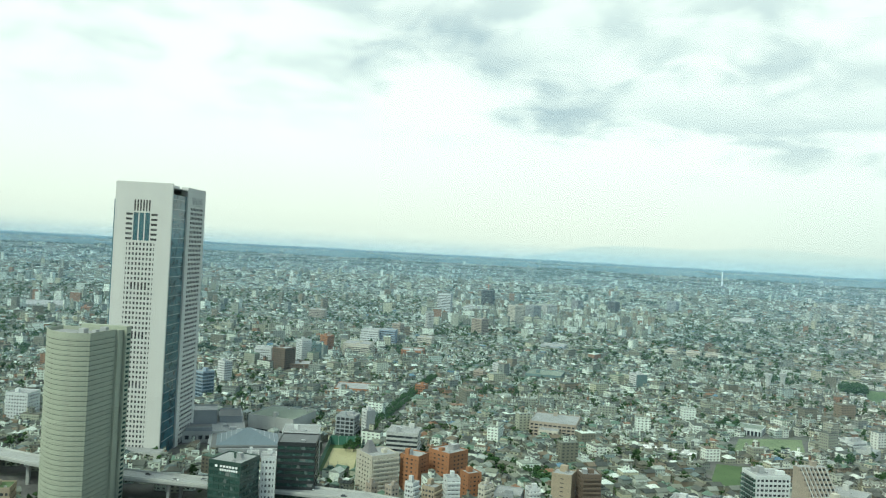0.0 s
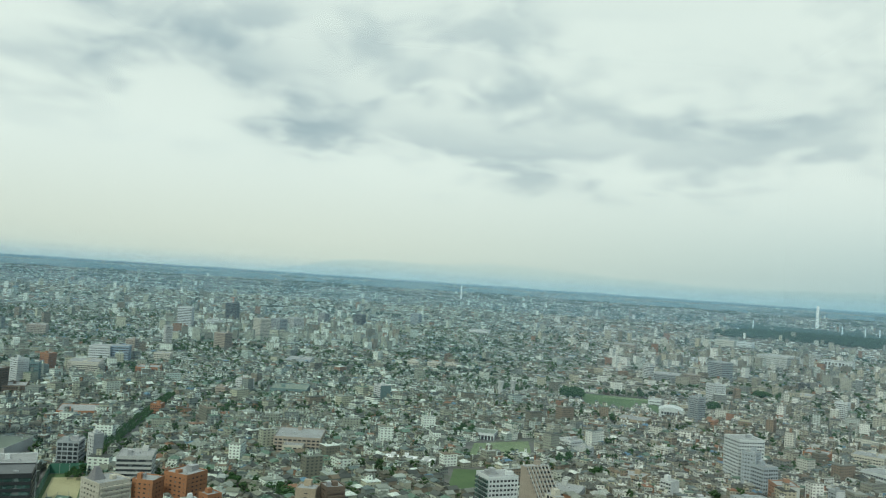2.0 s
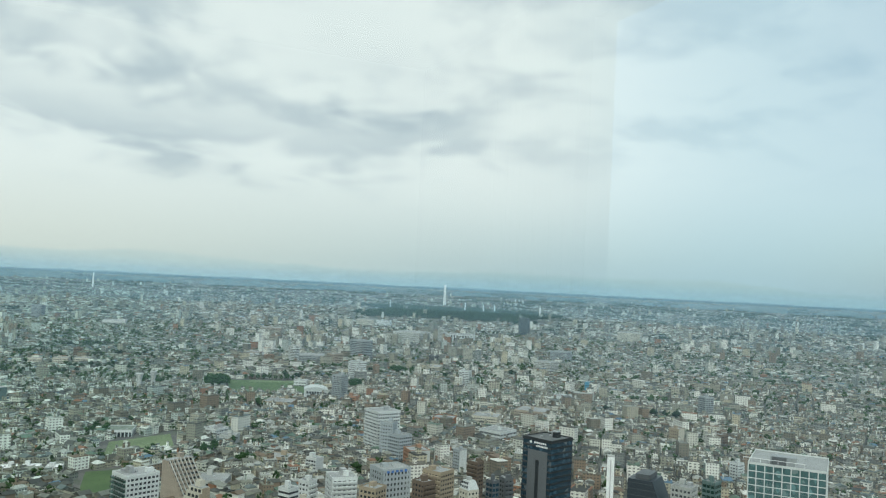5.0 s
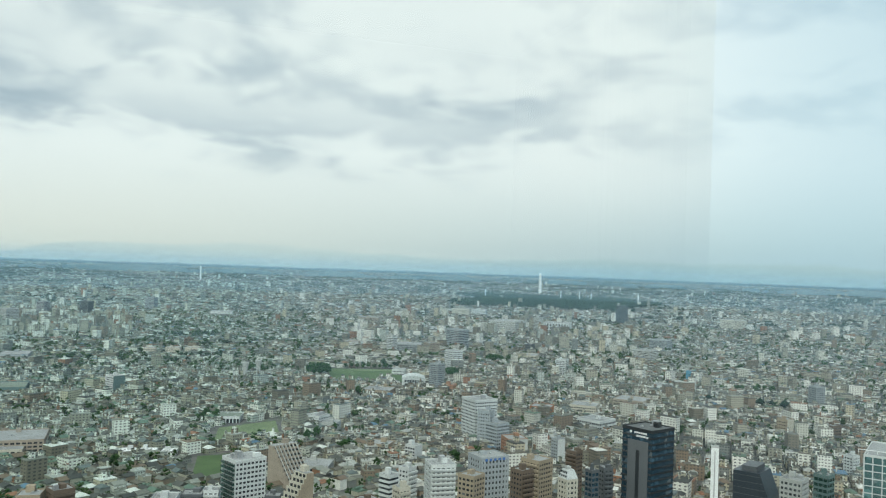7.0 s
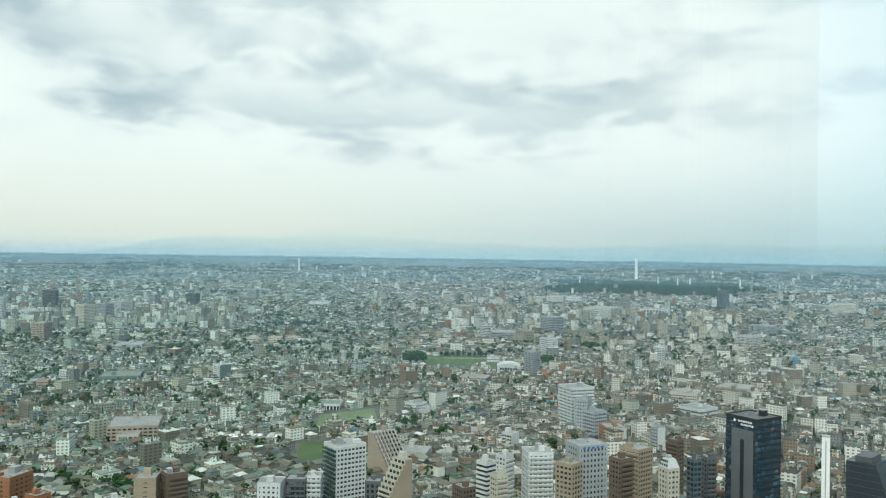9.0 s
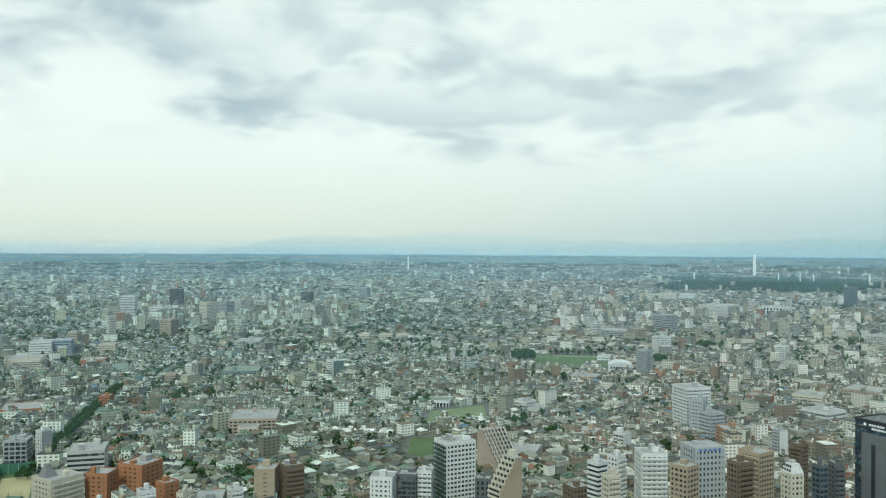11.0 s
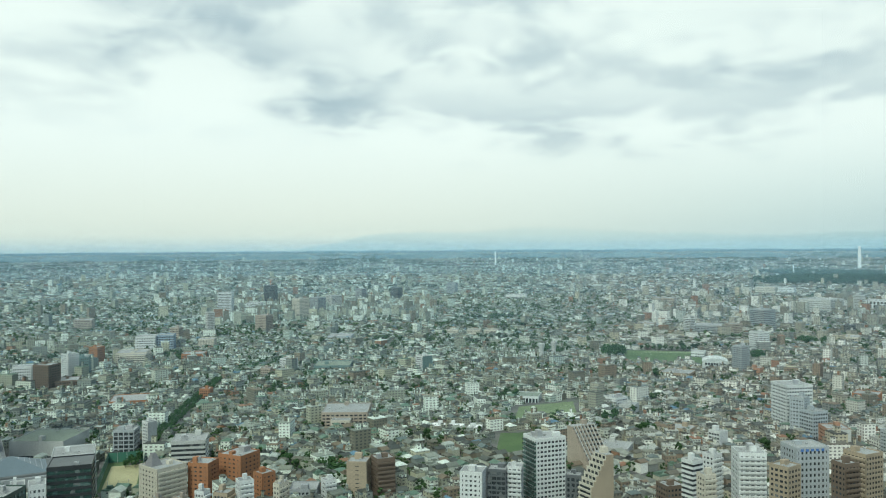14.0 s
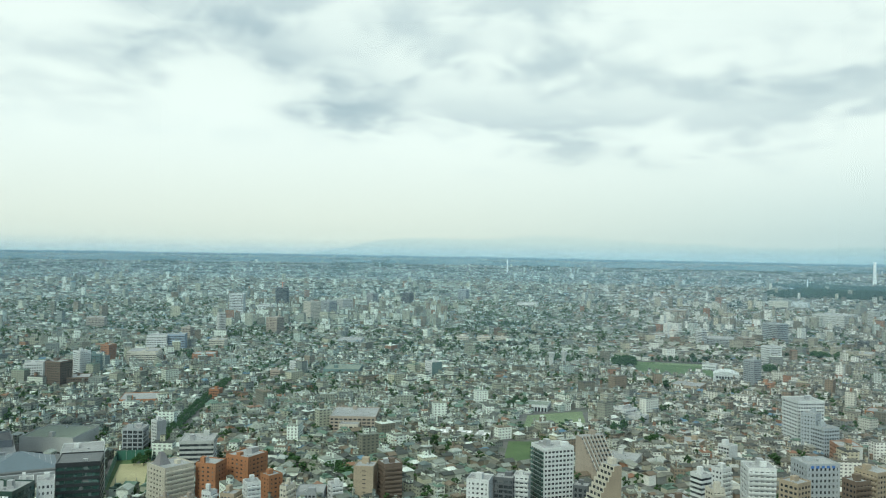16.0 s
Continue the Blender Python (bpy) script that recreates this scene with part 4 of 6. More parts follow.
building("office_building", "beige large block among low houses", 30.04, 31.47, 31.63, 2370, 39.6, BEIGE, floor=4, solid=0.7, pier=0.3)
building("office_building", "white wedge-shaped hall among low houses", 39.29, 41.17, 41.96, 2342, 44.0, PALE, floor=5, solid=0.8, pier=0.3)
building("office_building", "striped pale block among low houses", 43.15, 44.96, 45.12, 2521, 33.0, WHITE, floor=8, solid=0.2, pier=0.5, bay=9)
building("office_building", "dark grey tower far off", 48.14, 48.79, 48.94, 3008, 75.8, DARKGREY, floor=4, solid=0.4, pier=0.2)
building("office_building", "beige large block far off", 55.00, 56.53, 56.67, 3014, 43.3, CREAM, floor=4, solid=0.7)
building("office_building", "white hall far off", 19.92, 21.34, 21.45, 2777, 20.7, WHITE, floor=6, solid=0.8)
building("office_building", "white hall far off", 38.06, 39.03, 39.15, 3225, 29.2, WHITE, floor=6, solid=0.8)
building("office_building", "pale wide block far off", 36.66, 37.86, 38.02, 3183, 33.4, CREAM, floor=6, solid=0.8)
building("apartment_block", "tower of a far cluster", 42.47, 42.86, 43.14, 2466, 51.3, PALE, floor=4, solid=0.6)
building("apartment_block", "pale apartment slab among low houses", 49.34, 50.47, 51.03, 1776, 31.1, PALE, floor=3.2, solid=0.5)
building("apartment_block", "grey apartment slab among low houses", 50.45, 51.57, 51.94, 2044, 34.3, GREY, floor=3.2, solid=0.5)
building("apartment_block", "orange-brick stepped apartment block with recessed windows", -2.21, -0.89, -0.17, 610, 36.0, BRICK, floor=3.0, solid=0.62, pier=0.55, bay=4.2, shed=2)
building("apartment_block", "orange-brick stepped apartment block with recessed windows", -0.22, 1.27, 2.59, 622, 36.5, BRICK, floor=3.0, solid=0.62, pier=0.55, bay=4.2, shed=3)
building("apartment_block", "orange-brick lower apartment wing with terraces", 2.11, 2.71, 3.63, 604, 27.1, BRICK, floor=3.0, solid=0.6, pier=0.5, bay=4.2)
building("apartment_block", "pale apartment tower of a far cluster", -0.98, -0.83, -0.39, 1772, 54.7, PALE, floor=3.4, solid=0.5)
building("apartment_block", "brown apartment tower of a far cluster", 2.31, 3.03, 3.53, 1781, 44.0, BEIGE, floor=3.4, solid=0.5)
building("office_building", "white office block of a far cluster", 1.71, 2.69, 2.85, 2244, 38.3, WHITE, floor=4, solid=0.5, pier=0.4)
building("apartment_block", "cream apartment tower of a far cluster", 4.85, 5.35, 6.01, 2084, 58.9, CREAM, floor=3.4, solid=0.6)
building("apartment_block", "grey apartment tower of a far cluster", 6.05, 6.64, 7.18, 2122, 58.8, GREY, floor=3.4, solid=0.5)
building("apartment_block", "pale apartment tower of a far cluster", 7.11, 7.58, 8.29, 2273, 53.7, PALE, floor=3.4, solid=0.5)
building("apartment_block", "dark apartment tower of a far cluster", 11.75, 12.27, 12.59, 2639, 55.5, DARKGREY, floor=3.8, solid=0.5)
building("apartment_block", "grey apartment tower of a far cluster", 9.24, 9.68, 10.03, 2605, 54.5, GREY, floor=3.8, solid=0.5)
building("office_building", "dark grey tower of a far cluster", 15.72, 16.29, 16.53, 3004, 52.7, GREY, floor=4.2, solid=0.5)
building("apartment_block", "long beige apartment slab far off", -9.22, -8.12, -7.95, 1965, 31.5, BEIGE, floor=3.4, solid=0.6)
building("office_building", "white shopping block with pale roof", -5.50, -4.23, -3.95, 1524, 34.1, WHITE, floor=4, solid=0.6)
building("apartment_block", "wide cream apartment slab with balconies", -6.47, -4.87, -4.45, 1358, 23.2, CREAM, floor=2.95, solid=0.5, pier=0.2)
building("apartment_block", "brown taller apartment block by the slab", -3.31, -2.73, -2.44, 1593, 41.3, BEIGE, floor=3.4, solid=0.5)
building("apartment_block", "cream stepped apartment block", -1.50, -0.47, -0.25, 1520, 25.6, CREAM, floor=2.95, solid=0.55)
building("office_building", "low blue-roofed market hall", 7.25, 8.91, 9.15, 1600, 15.6, BLUEGREY, floor=4, solid=0.7)
building("office_building", "long green-roofed hall among low houses", 6.30, 8.82, 9.06, 1215, 14.4, TEALWALL, floor=4, solid=0.6, roof=ROOFGREEN)
building("apartment_block", "tan apartment tower behind the field", 34.70, 35.24, 35.88, 1739, 30.0, BEIGE, floor=3.3, solid=0.5)
building("office_building", "white glazed tower behind the field", 36.27, 36.83, 37.53, 1532, 36.2, WHITE, floor=3.6, solid=0.5, pier=0.4)
building("apartment_block", "white slab behind the field", 29.16, 30.07, 30.45, 1762, 24.0, WHITE, floor=3.3, solid=0.5)
building("apartment_block", "slim grey-white tower behind the field", 32.17, 32.54, 32.84, 1716, 41.6, WHITE, floor=3.3, solid=0.4, pier=0.2)
building("office_building", "long white terrace with red end", 34.23, 35.95, 36.24, 2270, 21.0, WHITE, floor=4, solid=0.4, pier=0.1)
building("office_building", "dark glass tower beyond trees", 41.92, 42.34, 42.60, 1803, 29.5, DARKGREY, floor=3.8, solid=0.4)
building("apartment_block", "long pale slab beyond trees", 41.03, 42.73, 42.92, 1687, 17.0, CREAM, floor=3.3, solid=0.5)
building("apartment_block", "white stepped apartment block on the slope", 26.68, 27.57, 28.34, 939, 18.1, WHITE, floor=3.0, solid=0.5, balcony="front", shed=2)
building("office_building", "plain pale grey block", 27.76, 28.84, 29.14, 921, 14.5, PALE, floor=4, solid=0.9, pier=0.5)
building("apartment_block", "tan low apartment block", 31.00, 32.49, 32.97, 823, 11.2, TAN, floor=3.0, solid=0.6)
building("apartment_block", "long pale low apartment block", 26.20, 28.33, 28.72, 726, 13.5, PALE, floor=3.2, solid=0.5)
building("apartment_block", "row of white terraced flats", 14.44, 15.53, 15.69, 817, 8.1, WHITE, floor=3.2, solid=0.6, roof=SIGNWHITE)
building("apartment_block", "row of white terraced flats", 15.69, 16.78, 16.94, 814, 8.1, WHITE, floor=3.2, solid=0.6, roof=SIGNWHITE)
building("apartment_block", "row of white terraced flats", 17.10, 18.06, 18.22, 812, 7.4, WHITE, floor=3.2, solid=0.6, roof=SIGNWHITE)
building("office_building", "school with a pale green roof", 20.56, 22.19, 22.43, 970, 11.5, WHITE, floor=3.8, solid=0.3, pier=0.3, bay=4, roof=ROOFGREEN, shed=0)
building("apartment_block", "orange-roofed block with a pale base", -24.00, -23.43, -23.33, 1874, 29.0, ORANGE, floor=4, solid=0.6)
building("office_building", "long pale station hall roof", -28.25, -24.84, -24.64, 2047, 17.0, PALE, floor=6, solid=0.8, shed=0)
building("office_building", "low tan block with a planted green roof", -29.00, -27.51, -27.13, 590, 23.7, TAN, floor=4, solid=0.6, roof=TURF)
building("apartment_block", "dark brown apartment tower with tan corner columns", 10.25, 10.72, 12.0, 602, 34.6, BROWN, floor=3.0, solid=0.62, pier=0.45, bay=2.8, shed=2, balcony="side")
building("apartment_block", "pale low block by the lane", 3.56, 4.02, 4.56, 600, 20.9, CREAM, floor=3.0, solid=0.5, balcony="side")
building("apartment_block", "white narrow block by the lane", 6.74, 7.06, 7.84, 600, 20.8, WHITE, floor=3.0, solid=0.5, balcony="side")
building("apartment_block", "grey long low block", 4.56, 6.47, 6.66, 600, 14.9, GREY, floor=3.0, solid=0.5)


SHEETING = plain("blue_construction_sheeting", (0.10, 0.30, 0.42), vary=0.25, rough=0.6)
building("apartment_block", "block wrapped in blue construction sheeting", 52.9, 53.45, 53.8, 1480, 27, SHEETING, floor=4.5, solid=0.9, pier=0.1, bay=6, shed=0)


# ---- signs and caps on the blocks above ----
def sign_on(label_part, x0, x1, z0, z1, count, mat, mark=False):
    for ob in scene.objects:
        if ob.parent is None and label_part in str(ob.get("label", "")):
            bars(ob, x0, x1, 0.0, z0, z1, count, mat)
            if mark:
                bm = bmesh.new()
                add_prism(bm, [((x0 - 2.6) + 1.0 * math.cos(math.tau * i / 8), -0.0 + 0.0 * i + (z0 + z1) / 2 + 1.0 * math.sin(math.tau * i / 8)) for i in range(8)], 0.004, 0.12)
                for v in bm.verts:
                    v.co = Vector((v.co.x, -v.co.z, v.co.y))
                bmesh.ops.recalc_face_normals(bm, faces=bm.faces)
                part("emblem", bm, mat, ob, "round sign emblem")
            return ob


def named(label_part):
    return next(ob for ob in scene.objects if ob.parent is None and label_part in str(ob.get("label", "")))


TOPS = {"black": 89.5 - SINK, "green": 52.5 - SINK, "grid": 63.5 - SINK, "glazed": 96.0 - SINK}
GREYPANEL = plain("grey_facade_panel", (0.13, 0.14, 0.145), vary=0.12, rough=0.5)
sign_on("dark green glass office", -15, -2, TOPS["green"] - 3.4, TOPS["green"] - 1.9, 6, SIGNWHITE, True)
sign_on("dark green glass office", -15, -2, TOPS["green"] - 5.6, TOPS["green"] - 4.1, 8, SIGNWHITE)
sign_on("tall black glass tower", -15, -4, TOPS["black"] - 3.0, TOPS["black"] - 1.6, 6, SIGNWHITE, True)
sign_on("tall black glass tower", -13, -3, TOPS["black"] - 5.2, TOPS["black"] - 3.8, 8, SIGNWHITE)


def panel_on(ob, x0, x1, z0, z1, mat, name="facade_panel"):
    part(name, box(x0, -0.35, z0, x1, -0.004, z1), mat, ob)


# ---- blue sign marks on the gridded office's flank ----
_t = named("grey-blue gridded")
_bm = bmesh.new()
for _i in range(5):
    add_box(_bm, 0.004, 3.0 + _i * 3.6, TOPS["grid"] - 2.0, 0.12, 5.0 + _i * 3.6, TOPS["grid"] - 0.4)
part("sign", _bm, SIGNBLUE, _t, "row of blue sign bars")


# ---- the dark tower's plain centre panel ----
_t = named("tall black glass tower")
_w = -min(v.co.x for v in next(c for c in _t.children if c.name.startswith("roof")).data.vertices)
panel_on(_t, -_w * 0.80, -_w * 0.12, 0.0, TOPS["black"] - 7.5, GREYPANEL)
part("facade_slot", box(-_w * 0.52, -0.39, 0.0, -_w * 0.40, -0.354, TOPS["black"] - 14), BLACK, _t)


_t = named("large white glazed office block")
_z = TOPS["glazed"]
part("plant_screen", box(-31, 5, _z + 0.13, -17, 13, _z + 5.0), GREY, _t, "pale rooftop plant screen")
part("cooling_tower", box(-30, 3.0, _z + 0.13, -22, 3.99, _z + 5.0), DARKGREY, _t)
part("railing", box(-46, 1.0, _z + 3.0, -12, 1.2, _z + 3.3), SIGNWHITE, _t)
for _i in range(8):
    part("railing_post", box(-46 + _i * 4.85, 1.0, _z + 0.9, -45.8 + _i * 4.85, 1.2, _z + 3.0), SIGNWHITE, _t)


# ---- special forms ----
def pyramid_hall():
    c = polar(-12.9, 738)
    t = thing("pyramid_hall", "low hall with a grey glass pyramid roof", "hall", c, 14)
    KEEP.append((c.x, c.y, 46))
    part("wall", box(-34, -28, 0, 34, 28, 9), GREY, t)
    part("terrace", box(-31, -25, 9.004, 31, 25, 10.5), ROOFDARK, t)
    bm = bmesh.new()
    b = [bm.verts.new(q) for q in ((-27, -21, 10.6), (27, -21, 10.6), (27, 21, 10.6), (-27, 21, 10.6))]
    a = [bm.verts.new(q) for q in ((-2, -1, 21), (2, -1, 21), (2, 1, 21), (-2, 1, 21))]
    bm.faces.new(b[::-1]), bm.faces.new(a)
    for i in range(4):
        bm.faces.new((b[i], b[(i + 1) % 4], a[(i + 1) % 4], a[i]))
    part("roof", bm, plain("pale_roof_glass", (0.13, 0.175, 0.20), rough=0.5, vary=0.15, streak=False), t)
    for i in range(1, 6):
        bm = bmesh.new()
        k = i / 6
        for s in (-1, 1):
            x = s * (27 * (1 - k) + 2 * k)
            y = 21 * (1 - k) + 1 * k
            z = 10.6 + 10.4 * k
            add_box(bm, x - 0.15, -y, z, x + 0.15, y, z + 0.12)
        part("glazing_rib", bm, STEEL, t)


def arts_complex():
    """Low stepped blocks between the tower and the pyramid hall: blank walls, parapets and flat roofs."""
    c = polar(-15.6, 800)
    t = thing("arts_complex", "low grey stepped arts complex with flat roofs", "hall", c, 15.6)
    for dx, dy, r in ((-8, 10, 40), (30, 30, 34), (-6, 52, 32), (22, -32, 24)):
        KEEP.append((c.x + dx, c.y + dy, r))
    for x0, y0, x1, y1, h, wall, roof in ((-22, -30, 34, 60, 9.0, PALE, ROOFGREY), (-14, 6, 8, 34, 21.0, GREY, ROOFGREY), (10.5, 12, 32, 52, 14.0, GREY, ROOFDARK), (-12, 36, 9, 58, 15.5, PALE, ROOFGREEN), (-20, -26, 4, -8, 12.0, GREY, ROOFDARK)):
        z0 = 0 if h == 9.0 else 9.13
        block = part("block", box(x0, y0, z0, x1, y1, h), wall, t)
        part("roof", box(x0 + 0.5, y0 + 0.5, h + 0.004, x1 - 0.5, y1 - 0.5, h + 0.12), roof, block)
        rim = bmesh.new()
        for q in ((x0, y0, x1, y0 + 0.45), (x0, y1 - 0.45, x1, y1), (x0, y0 + 0.46, x0 + 0.45, y1 - 0.46), (x1 - 0.45, y0 + 0.46, x1, y1 - 0.46)):
            add_box(rim, q[0], q[1], h + 0.004, q[2], q[3], h + 1.3)
        part("parapet", rim, wall, block)
    for x, y, w_ in ((-18, -4, 4), (14, -6, 5), (20, -18, 6), (26, -26, 3)):
        part("skylight", box(x, y, 9.125, x + w_, y + 3, 11.2), STEEL, t)
    for i in range(9):
        part("window", box(-20 + i * 6, -30.1, 3.0, -16.5 + i * 6, -30.004, 6.5), GLASS, t)


def shoulder_block():
    """A dark glass office block whose one upper edge slopes down."""
    top = 64.0
    t, L, W = shell("office_building", "dark slate glass office block with a sloping shoulder", "building", 56.07, 58.29, 58.90, 560, top)
    W = max(W, 12.0)
    bm = bmesh.new()
    prof = ((-L, 0), (0, 0), (0, top - 16), (-L * 0.26, top), (-L, top))
    lo, hi = [bm.verts.new((x, 0, z)) for x, z in prof], [bm.verts.new((x, W, z)) for x, z in prof]
    bm.faces.new(lo), bm.faces.new(hi[::-1])
    for i in range(5):
        bm.faces.new((lo[i], hi[i], hi[(i + 1) % 5], lo[(i + 1) % 5]))
    bmesh.ops.recalc_face_normals(bm, faces=bm.faces)
    part("body", bm, SLATE, t)
    for f in range(1, 17):
        z = f * 4.1
        edge = min(0.0, -L * 0.26 * max(0.0, (z - (top - 16)) / 16)) - 0.3
        part("floor_line", box(-L + 0.2, -0.1, z, edge, -0.004, z + 0.3), DARKGREY, t)
    for q in range(1, 8):
        x = -L + L * q / 8
        zt = top if x < -L * 0.26 else top - 16 * (1 - x / (-L * 0.26))
        part("mullion", box(x - 0.1, -0.16, 1.0, x + 0.1, -0.104, zt - 1.5), BLACK, t)
    part("plant_room", box(-L * 0.8, 2.5, top + 0.004, -L * 0.38, W - 2.5, top + 3.4), DARKGREY, t)


def tapered_crown():
    """The chamfered top storeys of the cream tower."""
    t = named("cream tapered apartment tower")
    deck = next(c for c in t.children if c.name.startswith("roof"))
    xs, ys = [v.co.x for v in deck.data.vertices], [v.co.y for v in deck.data.vertices]
    x0, x1, y0, y1, z = min(xs) - 0.3, max(xs) + 0.3, min(ys) - 0.3, max(ys) + 0.3, max(v.co.z for v in deck.data.vertices) + 0.01
    ix, iy, h = (x1 - x0) * 0.2, (y1 - y0) * 0.2, 5.2
    bm = bmesh.new()
    lo = [bm.verts.new(q) for q in ((x0, y0, z), (x1, y0, z), (x1, y1, z), (x0, y1, z))]
    hi = [bm.verts.new(q) for q in ((x0 + ix, y0 + iy, z + h), (x1 - ix, y0 + iy, z + h), (x1 - ix, y1 - iy, z + h), (x0 + ix, y1 - iy, z + h))]
    bm.faces.new(lo[::-1]), bm.faces.new(hi)
    for i in range(4):
        bm.faces.new((lo[i], lo[(i + 1) % 4], hi[(i + 1) % 4], hi[i]))
    crown = part("crown", bm, WHITE, t, "chamfered white crown")
    for r in range(2):
        for q in range(4):
            k = 0.18 + 0.42 * r
            x = x0 + ix * k + (x1 - x0 - 2 * ix * k) * (q + 0.2) / 4
            part("window", box(x, y0 + iy * k - 0.12, z + h * k, x + (x1 - x0) * 0.11, y0 + iy * (k + 0.25) + 0.3, z + h * (k + 0.25)), GLASS, crown)
    part("tank", box(x0 + ix * 1.6, y0 + iy * 1.6, z + h + 0.004, x1 - ix * 1.8, y1 - iy * 1.8, z + h + 1.8), PALE, t)


def expressway():
    """An elevated motorway: deck, kerb walls and pillars."""
    pts = [polar(a, r) for a, r in ((-34, 735), (-28.1, 684), (-24.9, 642), (-20.4, 606), (-15.3, 580), (-10.4, 565), (-4.8, 548), (2, 520), (9, 480))]
    t = thing("expressway", "elevated grey concrete motorway with wall edges", "motorway", (0, 0, 0), kind="structure")
    for off, z in ((0.0, 19.0), (19.0, 12.0)):
        deck, edge = bmesh.new(), bmesh.new()
        rows_ = []
        for i, q in enumerate(pts):
            d = (pts[min(i + 1, len(pts) - 1)] - pts[max(i - 1, 0)]).normalized()
            nrm = Vector((-d.y, d.x, 0))
            m = q + nrm * off
            rows_.append([m - nrm * 8.5, m + nrm * 8.5, nrm])
            if 0 < i < len(pts) - 1:
                LANES.append((q.x, q.y, pts[i + 1].x, pts[i + 1].y, 26))
        for (a0, a1, n0), (b0, b1, n1) in zip(rows_, rows_[1:]):
            v = [deck.verts.new(p_ + Vector((0, 0, h_))) for h_ in (z - 1.6, z) for p_ in (a0, b0, b1, a1)]
            deck.faces.new(v[4:]), deck.faces.new(v[:4][::-1])
            for i in range(4):
                deck.faces.new((v[i], v[(i + 1) % 4], v[4 + (i + 1) % 4], v[4 + i]))
            for s, (p0, p1, m0, m1) in enumerate(((a0, b0, n0, n1), (a1 - n0 * 0.3, b1 - n1 * 0.3, n0, n1))):
                v = [edge.verts.new(p_ + Vector((0, 0, h_))) for h_ in (z + 0.004, z + 1.4) for p_ in (p0, p1, p1 + m1 * 0.3, p0 + m0 * 0.3)]
                edge.faces.new(v[4:])
                for i in range(4):
                    edge.faces.new((v[i], v[(i + 1) % 4], v[4 + (i + 1) % 4], v[4 + i]))
            mid_ = (a0 + b1) / 2
            part("pillar", box(mid_.x - 1.2, mid_.y - 1.2, 0, mid_.x + 1.2, mid_.y + 1.2, z - 1.6), LANE, t)
        bmesh.ops.recalc_face_normals(deck, faces=deck.faces)
        bmesh.ops.recalc_face_normals(edge, faces=edge.faces)
        part("deck", deck, LANE, t)
        part("edge_wall", edge, PALE, t)


def patch(name, label, category, corners, mat, z=0.05):
    """A flat piece of open ground between four corners given by bearing and distance."""
    bm = bmesh.new()
    pts = [polar(a, r) for a, r in corners]
    c = sum(pts, Vector()) / 4
    lo = [bm.verts.new((q.x, q.y, z - 0.25)) for q in pts]
    hi = [bm.verts.new((q.x, q.y, z)) for q in pts]
    bm.faces.new(hi)
    for i in range(4):
        bm.faces.new((lo[i], lo[(i + 1) % 4], hi[(i + 1) % 4], hi[i]))
    bmesh.ops.recalc_face_normals(bm, faces=bm.faces)
    tagged(part(name, bm, mat), label, category, kind="structure")
    across, along = (pts[0] - pts[1]).length, (pts[0] - pts[3]).length
    for i in range(7):
        for j in range(9):
            u, v = i / 6, j / 8
            q = (pts[0] * (1 - u) + pts[1] * u) * (1 - v) + (pts[3] * (1 - u) + pts[2] * u) * v
            KEEP.append((q.x, q.y, max(across / 12, along / 16) + 3))
    return pts


def ball_court():
    pts = patch("court", "sandy ball court with green surround", "court", ((-7.2, 765), (-4.9, 763), (-5.3, 672), (-7.9, 676)), TURF)
    inner = patch("court_surface", "worn sandy playing surface", "court", ((-7.0, 752), (-5.2, 750), (-5.5, 680), (-7.6, 684)), CLAY, 0.10)
    net = plain("green_net", (0.05, 0.16, 0.11), vary=0.2)
    t = thing("court_fence", "high green net fence on steel posts", "fence", (0, 0, 0))
    for i in range(4):
        a, b = pts[i], pts[(i + 1) % 4]
        n_ = max(2, round((b - a).length / 8))
        for j in range(n_):
            q = a.lerp(b, j / n_)
            part("post", box(q.x - 0.15, q.y - 0.15, 0, q.x + 0.15, q.y + 0.15, 9), STEEL, t)
        if i in (0, 1, 3):
            d = (b - a).normalized() * 0.2
            e = Vector((-d.y, d.x, 0)) * 0.15
            part("net", prism([(p_.x, p_.y) for p_ in (a + d + e, b - d + e, b - d - e, a + d - e)], 0.3, 8.8), net, t)


def vault_hall():
    c = polar(34.1, 1290)
    t = thing("sports_hall", "white sports hall with a vaulted roof", "hall", c, -34.1)
    KEEP.append((c.x, c.y + 10, 32))
    w_, d_, h_ = 18.0, 32.0, 11.0
    part("wall", box(-w_, -2, 0, w_, d_, h_), WHITE, t)
    bm = bmesh.new()
    arc = [(-w_ - 0.6 + (2 * w_ + 1.2) * i / 14, h_ + 0.004 + 4.6 * math.sin(math.pi * i / 14) ** 0.8) for i in range(15)]
    f0, f1 = [bm.verts.new((x, -2.6, z)) for x, z in arc], [bm.verts.new((x, d_ + 0.6, z)) for x, z in arc]
    bm.faces.new(f0), bm.faces.new(f1[::-1])
    for i in range(14):
        bm.faces.new((f0[i], f1[i], f1[i + 1], f0[i + 1]))
    bm.faces.new((f0[0], f0[-1], f1[-1], f1[0]))
    bmesh.ops.recalc_face_normals(bm, faces=bm.faces)
    part("roof", bm, plain("pale_sheet_roof", (0.52, 0.55, 0.53), vary=0.12, rough=0.5, streak=False), t)
    for i in range(7):
        part("window", box(-14 + i * 4.1, -2.12, 5.0, -11 + i * 4.1, -2.004, 8.5), GLASS, t)


